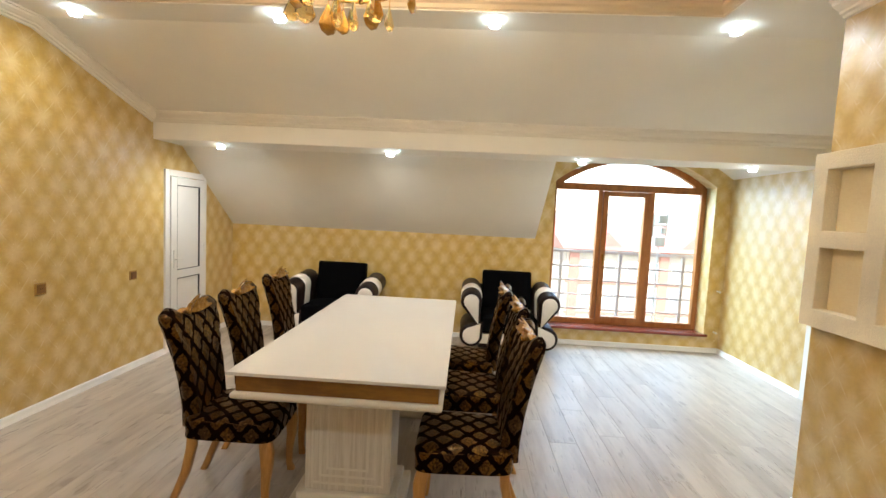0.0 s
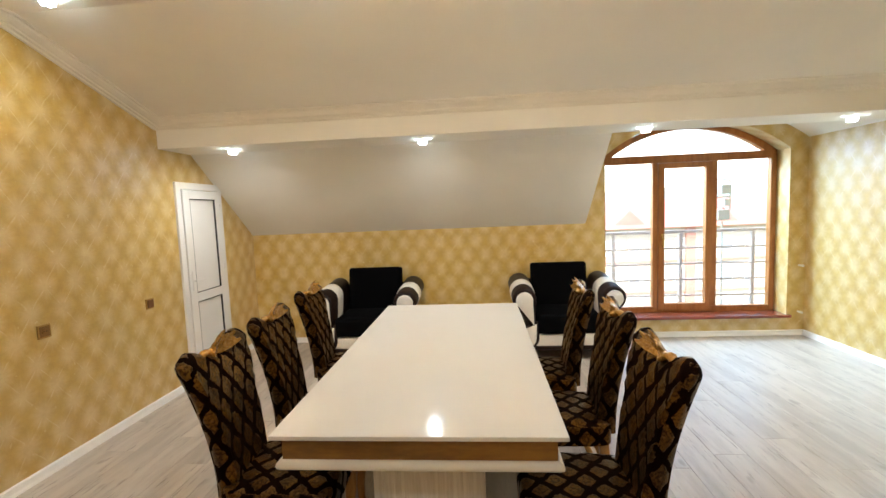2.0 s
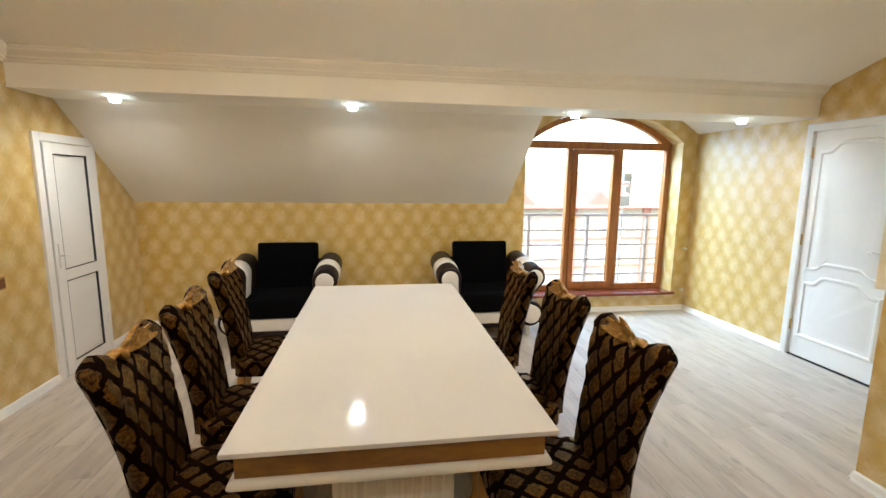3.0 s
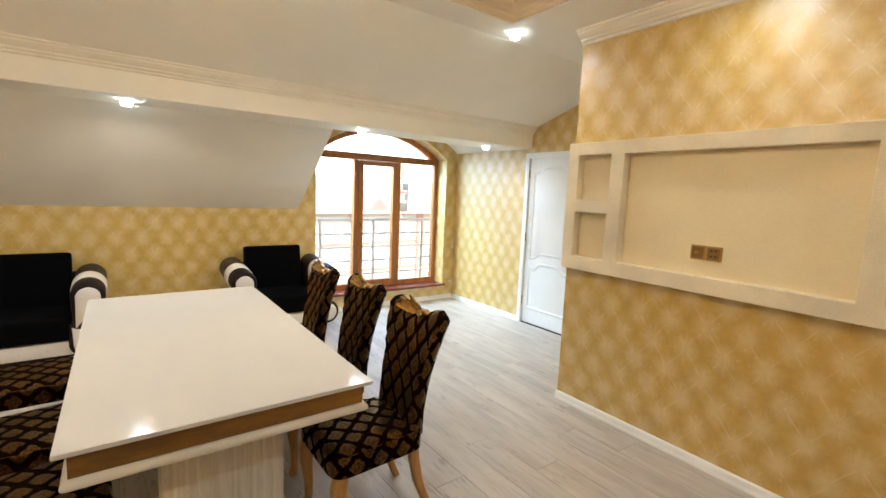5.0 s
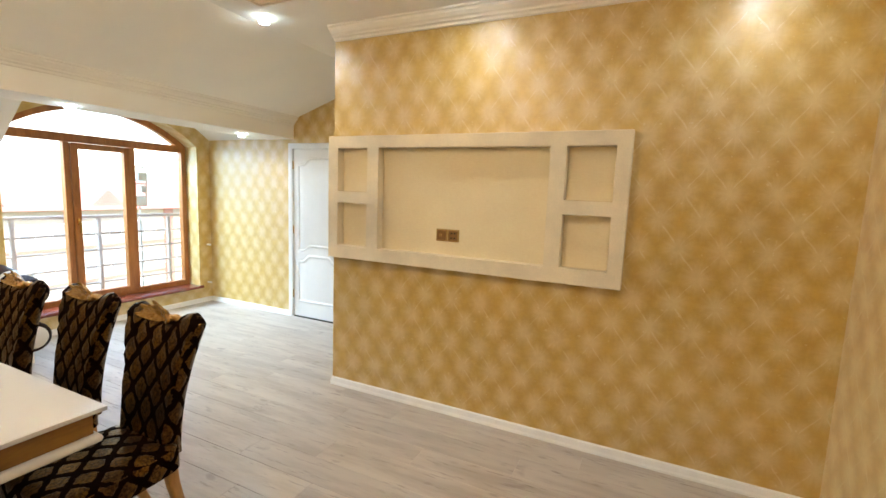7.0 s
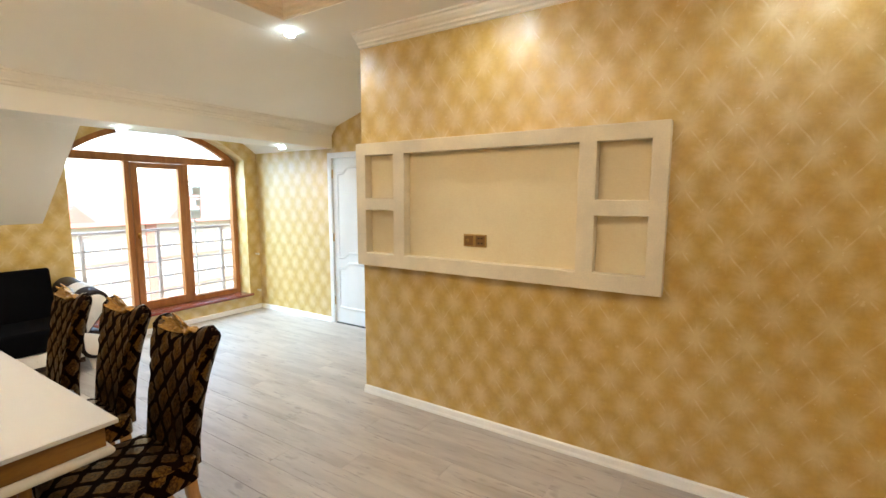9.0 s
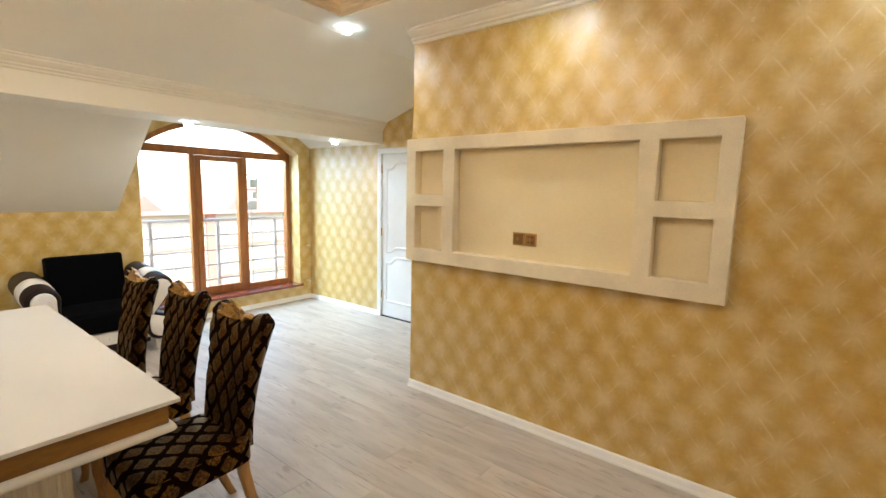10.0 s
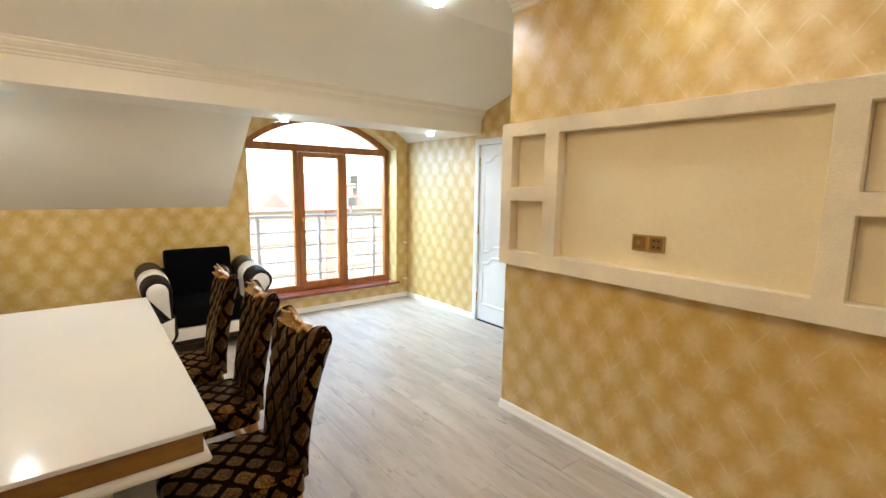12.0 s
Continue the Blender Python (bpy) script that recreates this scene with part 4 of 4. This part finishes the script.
def chair_seat():
    bm = bmesh.new()
    n = 18
    levels = [(0.362, 0.97), (0.366, 1.0), (0.430, 1.0), (0.448, 0.985), (0.460, 0.95)]
    outline = []
    for k in range(4 * n):
        a = 2 * math.pi * (k + 0.5) / (4 * n)
        c, s = math.cos(a), math.sin(a)
        px = math.copysign(abs(c) ** 0.28, c)
        py = math.copysign(abs(s) ** 0.28, s)
        y = 0.005 + 0.238 * py
        outline.append((px * (0.212 + 0.028 * (y + 0.23) / 0.47), y))
    loops = [[bm.verts.new((x * f, 0.005 + (y - 0.005) * f, z)) for x, y in outline] for z, f in levels]
    for f, z in ((0.8, 0.470), (0.5, 0.476), (0.2, 0.478)):
        loops.append([bm.verts.new((x * f, 0.005 + (y - 0.005) * f, z)) for x, y in outline])
    for la, lb in zip(loops, loops[1:]):
        for i in range(len(la)):
            j = (i + 1) % len(la)
            bm.faces.new((la[i], la[j], lb[j], lb[i]))
    bm.faces.new(loops[0][::-1])
    bm.faces.new(loops[-1])
    bmesh.ops.recalc_face_normals(bm, faces=bm.faces[:])
    return bm


def square_leg(points):
    """A leg through (x, y, z, half width) stations with softly rounded square sections."""
    bm = bmesh.new()
    rings = []
    for x, y, z, r in points:
        rings.append([bm.verts.new((x + r * math.copysign(abs(math.cos(a)) ** 0.45, math.cos(a)), y + r * math.copysign(abs(math.sin(a)) ** 0.45, math.sin(a)), z)) for a in [2 * math.pi * (k + 0.5) / 12 for k in range(12)]])
    for a, b in zip(rings, rings[1:]):
        for i in range(12):
            j = (i + 1) % 12
            bm.faces.new((a[i], a[j], b[j], b[i]))
    bm.faces.new(rings[0][::-1])
    bm.faces.new(rings[-1])
    bmesh.ops.recalc_face_normals(bm, faces=bm.faces[:])
    return bm


def carved_crest():
    """A carved acanthus of nine creased leaves fanning out of the dip."""
    bm = bmesh.new()
    for k in range(9):
        a = radians(-76 + 19 * k)
        length = 0.074 - 0.0045 * abs(k - 4) - (0.012 if k % 2 else 0.0)
        steps, rings = 8, []
        for t in range(steps + 1):
            f = t / steps
            r = 0.0025 + 0.0125 * math.sin(math.pi * (0.12 + 0.84 * f)) ** 0.8
            cx = math.sin(a) * length * f * (1.15 + 0.12 * f)
            cz = math.cos(a) * length * f
            cy = 0.012 * math.sin(f * 2.4) + 0.024 * f ** 3 - (0.004 if k % 2 else 0.0)
            ring = []
            for m in range(10):
                q = 2 * math.pi * m / 10
                crease = 0.45 if m in (2, 3) else 1.0
                ring.append(bm.verts.new((cx + r * math.cos(q) * math.cos(a), cy + 0.6 * r * math.sin(q) * crease, cz - r * math.cos(q) * math.sin(a))))
            rings.append(ring)
        for ra, rb in zip(rings, rings[1:]):
            for m in range(10):
                n2 = (m + 1) % 10
                bm.faces.new((ra[m], ra[n2], rb[n2], rb[m]))
        bm.faces.new(rings[0][::-1])
        bm.faces.new(rings[-1])
    for s in (-1, 1):
        pts = [(s * (0.02 + 0.055 * f), 0.004, 0.004 + 0.016 * math.sin(f * math.pi)) for f in (0, 0.25, 0.5, 0.75, 1)]
        tube(bm, pts, 0.01, 8, [0.013, 0.014, 0.012, 0.009, 0.004])
    bmesh.ops.recalc_face_normals(bm, faces=bm.faces[:])
    bmesh.ops.transform(bm, matrix=pose(0, -0.298, 0.942, 10, 0, 0) @ Matrix.Diagonal((1.65, 2.1, 1.15, 1)), verts=bm.verts[:])
    return bm


def fused(ob, voxel):
    """Melt the overlapping pieces of a carved part into one skin."""
    melt = ob.modifiers.new("melt", "REMESH")
    melt.mode, melt.voxel_size, melt.use_smooth_shade = "VOXEL", voxel, True
    skin = bpy.data.meshes.new_from_object(ob.evaluated_get(bpy.context.evaluated_depsgraph_get()))
    ob.modifiers.remove(melt)
    ob.data = skin
    return ob


def dining_chair(m, label):
    ob = thing("dining_chair", m @ Matrix.Diagonal((1, 1, 1.045, 1)), label, "chair", "chairs round the dining table")
    part("seat", chair_seat(), BROCADE_SEAT, ob, smooth=50)
    part("backrest", chair_back(), BROCADE_BACK, ob, "button-tufted brocade backrest", 60)
    fused(part("crest", carved_crest(), CREST_WOOD, ob, "carved honey-coloured wooden shell", 60), 0.0034)
    for sx in (-1, 1):
        x = sx * 0.195
        part("front_leg", square_leg([(x * 0.97, 0.190, 0.372, 0.030), (x * 1.02, 0.205, 0.30, 0.033), (x * 1.02, 0.206, 0.22, 0.027), (x * 0.99, 0.196, 0.12, 0.020), (x * 0.99, 0.196, 0.045, 0.017), (x * 1.03, 0.206, 0.0, 0.021)]), LEG_WOOD, ob, smooth=50)
        x = sx * 0.165
        part("back_leg", square_leg([(x, -0.185, 0.41, 0.024), (x, -0.195, 0.30, 0.024), (x * 1.01, -0.222, 0.18, 0.022), (x * 1.03, -0.272, 0.06, 0.020), (x * 1.04, -0.300, 0.0, 0.019)]), LEG_WOOD, ob, smooth=50)
    for row, z in ((0, 0.84), (1, 0.775), (0, 0.71), (1, 0.645)):
        for cx in ((-0.105, 0.0, 0.105) if row == 0 else (-0.0525, 0.0525)):
            zz = (z - 0.40) / 0.57
            y = -0.205 - 0.095 * zz ** 1.6 + 0.046 - 0.008 * zz - 0.018
            bm = bmesh.new()
            bmesh.ops.create_uvsphere(bm, u_segments=8, v_segments=6, radius=0.008, matrix=pose(cx, y, z))
            part("button", bm, BUTTON_METAL, ob, "small crystal button", 60)
    return ob


CHAIR = "dark brown and gold brocade dining chair drawn up to the table"
first = dining_chair(pose(0.138, 2.462, FLOOR, 0, 0, 90), CHAIR)
for x, y, turn in ((0.168, 3.130, 87), (0.130, 3.730, 86), (-1.085, 2.590, -86), (-1.115, 3.168, -85), (-1.180, 3.905, -85)):
    copy_thing(first, pose(x, y, FLOOR, 0, 0, turn))


# ---- armchairs ----
def lobe(cx, cz, r, tip, grow=0.0, n=22):
    """A drop outline: a round head about (cx, cz) and a tip."""
    ax, az = tip[0] - cx, tip[1] - cz
    d = math.hypot(ax, az)
    base = math.atan2(az, ax)
    open_by = math.acos(min(0.98, r / d)) * 0.92
    pts = []
    for i in range(n + 1):
        a = base + open_by + (2 * math.pi - 2 * open_by) * i / n
        pts.append((cx + (r + grow) * math.cos(a), cz + (r + grow) * math.sin(a)))
    pts.append((tip[0] + grow * ax / d, tip[1] + grow * az / d))
    return pts


def rounded_extrude(outline_of, y0, y1, round_by, rise=0.0):
    """Extrude an outline along y with rounded ends; outline_of(grow) gives the outline."""
    bm = bmesh.new()
    stations = [(y0, -round_by), (y0 + 0.3 * round_by, -0.35 * round_by), (y0 + round_by, 0.0), (y1 - round_by, 0.0), (y1 - 0.3 * round_by, -0.35 * round_by), (y1, -round_by)]
    loops = [[bm.verts.new((a, y, b)) for a, b in outline_of(g)] for y, g in stations]
    for la, lb in zip(loops, loops[1:]):
        for i in range(len(la)):
            j = (i + 1) % len(la)
            bm.faces.new((la[i], la[j], lb[j], lb[i]))
    bm.faces.new(loops[0])
    bm.faces.new(loops[-1][::-1])
    for v in bm.verts:
        v.co.z += rise * (v.co.y + 0.31)
    bmesh.ops.recalc_face_normals(bm, faces=bm.faces[:])
    return bm


def cushion(x0, x1, y0, y1, z0, z1, soft):
    bm = boxes((x0, x1, y0, y1, z0, z1), bevel=soft, segments=5)
    return bm


def armchair(m, label):
    ob = thing("armchair", m, label, "armchair", "pair of armchairs")
    back = cushion(-0.300, 0.300, 0.0, 0.17, 0.0, 0.56, 0.035)
    bmesh.ops.transform(back, matrix=pose(0, 0.185, 0.375, -8, 0, 0), verts=back.verts[:])
    part("back_cushion", back, BLACK_VELVET, ob, "black velvet back cushion", 50)
    shell = cushion(-0.34, 0.34, 0.0, 0.10, 0.0, 0.66, 0.03)
    bmesh.ops.transform(shell, matrix=pose(0, 0.345, 0.07, -4, 0, 0), verts=shell.verts[:])
    part("back_shell", shell, BROWN_LEATHER, ob, smooth=50)
    part("seat_cushion", cushion(-0.315, 0.315, -0.30, 0.24, 0.272, 0.47, 0.045), BLACK_VELVET, ob, "black velvet seat cushion", 50)
    base = part("base_front", boxes((-0.33, 0.33, -0.285, -0.225, 0.150, 0.268), bevel=0.012), WHITE_LEATHER, ob, "white leather base strip", 50)
    part("base", boxes((-0.33, 0.33, -0.225, 0.34, 0.10, 0.268), bevel=0.01), BROWN_LEATHER, ob)
    part("base_edge", boxes((-0.33, 0.33, -0.280, -0.226, 0.105, 0.1495), bevel=0.008), BROWN_LEATHER, ob, "dark brown leather edge", 50)
    for x in (-0.16, 0.0, 0.16):
        bm = bmesh.new()
        bmesh.ops.create_uvsphere(bm, u_segments=10, v_segments=6, radius=0.008, matrix=pose(x, -0.286, 0.209))
        part("button", bm, WHITE_LEATHER, base, smooth=60)
    for s in (-1, 1):
        up = lambda g, k=0.0: [(s * a, b) for a, b in lobe(0.435, 0.625, 0.118, (0.335, 0.34), g - k)]
        low = lambda g, k=0.0: [(s * a, b) for a, b in lobe(0.420, 0.240, 0.130, (0.300, 0.410), g - k)]
        arm = part("arm", rounded_extrude(up, -0.310, 0.36, 0.022, 0.10), BROWN_LEATHER, ob, "dark brown leather scroll arm", 50)
        part("arm_stripe", rounded_extrude(lambda g: up(g + 0.006), -0.125, 0.055, 0.006, 0.10), WHITE_LEATHER, arm, "white leather band round the arm", 50)
        part("arm_front", rounded_extrude(lambda g: up(g, 0.034), -0.326, -0.300, 0.010, 0.10), WHITE_LEATHER, arm, "white leather drop-shaped inlay", 50)
        skirt = part("lower_scroll", rounded_extrude(low, -0.300, 0.34, 0.022), BROWN_LEATHER, ob, "dark brown leather lower scroll", 50)
        part("lower_front", rounded_extrude(lambda g: low(g, 0.034), -0.316, -0.290, 0.010), WHITE_LEATHER, skirt, "white leather drop-shaped inlay", 50)
        for x, z in ((0.46, 0.665), (0.40, 0.635), (0.40, 0.50)):
            bm = bmesh.new()
            bmesh.ops.create_uvsphere(bm, u_segments=10, v_segments=6, radius=0.007, matrix=pose(s * x, -0.327, z))
            part("button", bm, WHITE_LEATHER, arm, smooth=60)
        for y in (-0.22, 0.26):
            part("foot", square_leg([(s * 0.40, y, 0.15, 0.03), (s * 0.41, y, 0.05, 0.024), (s * 0.415, y, 0.0, 0.02)]), WHITE_LEATHER, ob, "short pale foot", 50)
    return ob


lounge = armchair(pose(0.627, 5.50, FLOOR), "black armchair with white-striped brown leather scroll arms")
copy_thing(lounge, pose(-1.446, 5.50, FLOOR))

# ---- outside the window ----
structure("balcony_slab", boxes((0.7, 3.7, 6.295, 6.62, -0.20, -0.02), bevel=0.01), CONCRETE, "narrow grey concrete balcony ledge", "balcony")
rail = thing("balcony_railing", pose(0, 0, 0), "grey-brown metal balcony railing outside the window", "railing")
part("top_rail", boxes((0.90, 3.50, 6.425, 6.475, 1.135, 1.170), bevel=0.006), RAIL_PAINT, rail)
for z in (0.95, 0.755, 0.56, 0.36, 0.16):
    part("rail", tube(bmesh.new(), [(0.90, 6.45, z), (3.50, 6.45, z)], 0.013, 8), RAIL_PAINT, rail, smooth=50)
for x in (0.92, 1.415, 2.215, 3.055, 3.48):
    part("post", boxes((x - 0.02, x + 0.02, 6.43, 6.47, -0.02, 1.135), bevel=0.004), RAIL_PAINT, rail)

flood = thing("floodlight", pose(2.735, 6.52, 0), "grey floodlight in a loop bracket on a thin pole", "floodlight")
part("pole", tube(bmesh.new(), [(0, 0, -0.02), (0, 0, 1.34)], 0.011, 8), FLOOD_GREY, flood, smooth=50)
part("ballast_box", boxes((-0.075, 0.07, -0.05, 0.05, 1.27, 1.40), bevel=0.012), FLOOD_GREY, flood)
loop = [(-0.085, 0, 1.40), (-0.085, 0, 1.72), (-0.06, 0, 1.765), (0.06, 0, 1.765), (0.095, 0, 1.73), (0.085, 0, 1.40)]
part("bracket", tube(bmesh.new(), loop, 0.012, 8), FLOOD_GREY, flood, smooth=50)
bm = boxes((-0.03, 0.075, -0.045, 0.06, 1.59, 1.70), bevel=0.018)
box(bm, 0.01, 0.07, -0.035, 0.05, 1.44, 1.53, 0.012)
part("lamp_head", bm, FLOOD_GREY, flood)
part("cross_bar", boxes((-0.085, 0.085, -0.008, 0.008, 1.545, 1.562)), FLOOD_GREY, flood)

bm = bmesh.new()
n = 24
rim = [bm.verts.new((2500 * math.cos(2 * math.pi * i / n), 2500 * math.sin(2 * math.pi * i / n), -14.0)) for i in range(n)]
bm.faces.new(rim)
structure("ground", bm, GROUND, "dry grassy ground far below the attic", "ground")


def apartment_building(m, length, depth, eaves, label):
    """A long block with gabled roof; the front faces -y, with piers, storeys of windows and balconies."""
    ob = thing("apartment_building", m, label, "building", "apartment buildings")
    part("wall", boxes((0, length, 0, depth, -14, eaves)), FACADE, ob, "pale cream rendered wall")
    roof = prism(bmesh.new(), [(-0.8, eaves), (depth / 2, eaves + 2.6), (depth + 0.8, eaves)], lambda a, b, d: (-0.6 + d, a, b), length + 1.2)
    roof_ob = part("roof", roof, ROOF_RED, ob, "red metal roof")
    for k in range(int(length // 9)):
        x = 4 + 9 * k
        dormer = prism(bmesh.new(), [(x - 1.5, eaves + 0.3), (x + 1.5, eaves + 0.3), (x, eaves + 1.7)], lambda a, b, d: (a, 0.0 + d, b), depth / 2)
        part("roof_gable", dormer, ROOF_RED, roof_ob)
    for k in range(int(length // 4.5) + 1):
        x = 0.3 + 4.5 * k
        if k % 2 == 0:
            part("pier", boxes((x, x + 0.9, -0.25, 0.0, -14, eaves - 0.05)), FACADE_PINK, ob, "terracotta pink pier")
    for storey in range(4):
        z = eaves - 2.6 - 3.0 * storey
        for k in range(int(length // 2.25) - 1):
            x = 1.6 + 2.25 * k
            w = part("window", boxes((x, x + 1.1, -0.06, 0.05, z, z + 1.5)), WHITE_PAINT, ob)
            part("pane", boxes((x + 0.08, x + 1.02, -0.08, -0.055, z + 0.08, z + 1.42)), FAR_GLASS, w)
        part("string_course", boxes((0, length, -0.12, 0.0, z - 0.75, z - 0.55)), FACADE_PINK, ob)
    return ob


apartment_building(pose(10, 44, 0, 0, 0, 6), 40, 11, -1.0, "cream apartment block with a red roof and pink piers")
apartment_building(pose(-14, 58, 0, 0, 0, 14), 30, 11, -0.6, "distant cream apartment block with a red roof")
apartment_building(pose(38, 80, 0, 0, 0, -8), 50, 12, -1.0, "far cream apartment block under a red roof")
bm = bmesh.new()
crest, foot = [], []
for i in range(61):
    a = radians(20 + 2.4 * i)
    hgt = 10 + 26 * noise.noise(Vector((i * 0.17, 3.1, 0))) + 12 * noise.noise(Vector((i * 0.6, 1.1, 0)))
    crest.append(bm.verts.new((1500 * math.cos(a), 1500 * math.sin(a), max(4, hgt + 22))))
    foot.append(bm.verts.new((1100 * math.cos(a), 1100 * math.sin(a), -14.5)))
for i in range(60):
    bm.faces.new((foot[i], foot[i + 1], crest[i + 1], crest[i]))
structure("backdrop", bm, HILL, "low hazy hills on the horizon", "hill")

# ---- floor planks, last ----
floor = structure("floor", boxes((LEFT - 0.1, RIGHT + 0.1, BACK - 0.1, 6.25, -0.16, FLOOR - 0.012)), SUBFLOOR, "pale grey-washed oak laminate floor", "floor")
WIDE, LONG, GAP = 0.1985, 1.29, 0.0011
plank_meshes = {}


def plank(x0, x1, y0, y1):
    w, l = round(x1 - x0 - GAP, 4), round(y1 - y0 - GAP, 4)
    if w < 0.02 or l < 0.03:
        return
    if (w, l) not in plank_meshes:
        c = 0.0012
        bm = bmesh.new()
        loops = []
        for z, i in ((-0.0115, 0.0), (-c, 0.0), (0.0, c)):
            loops.append([bm.verts.new((sx * (w / 2 - i), sy * (l / 2 - i), z)) for sx, sy in ((-1, -1), (1, -1), (1, 1), (-1, 1))])
        for la, lb in zip(loops, loops[1:]):
            for k in range(4):
                bm.faces.new((la[k], la[(k + 1) % 4], lb[(k + 1) % 4], lb[k]))
        bm.faces.new(loops[-1])
        plank_meshes[w, l] = mesh_of("plank", bm, PLANK)
    ob = new("plank", plank_meshes[w, l])
    ob.parent = floor
    ob.location = ((x0 + x1) / 2, (y0 + y1) / 2, FLOOR)


row = 0
x = 1.152 - WIDE * 22
offsets = (3.36, 3.93, 3.51, 2.98, 3.70)
while x < RIGHT:
    x0, x1 = max(x, LEFT), min(x + WIDE, RIGHT)
    south = BACK if x0 < STUB else (TV_START if x0 < TV else TV_END)
    if x1 > x0 + 0.02:
        y = offsets[row % 5] - LONG * 6
        while y < FAR:
            y0, y1 = max(y, south), min(y + LONG, FAR)
            if y1 > y0 + 0.03:
                plank(x0, x1, y0, y1)
            y += LONG
    row += 1
    x += WIDE
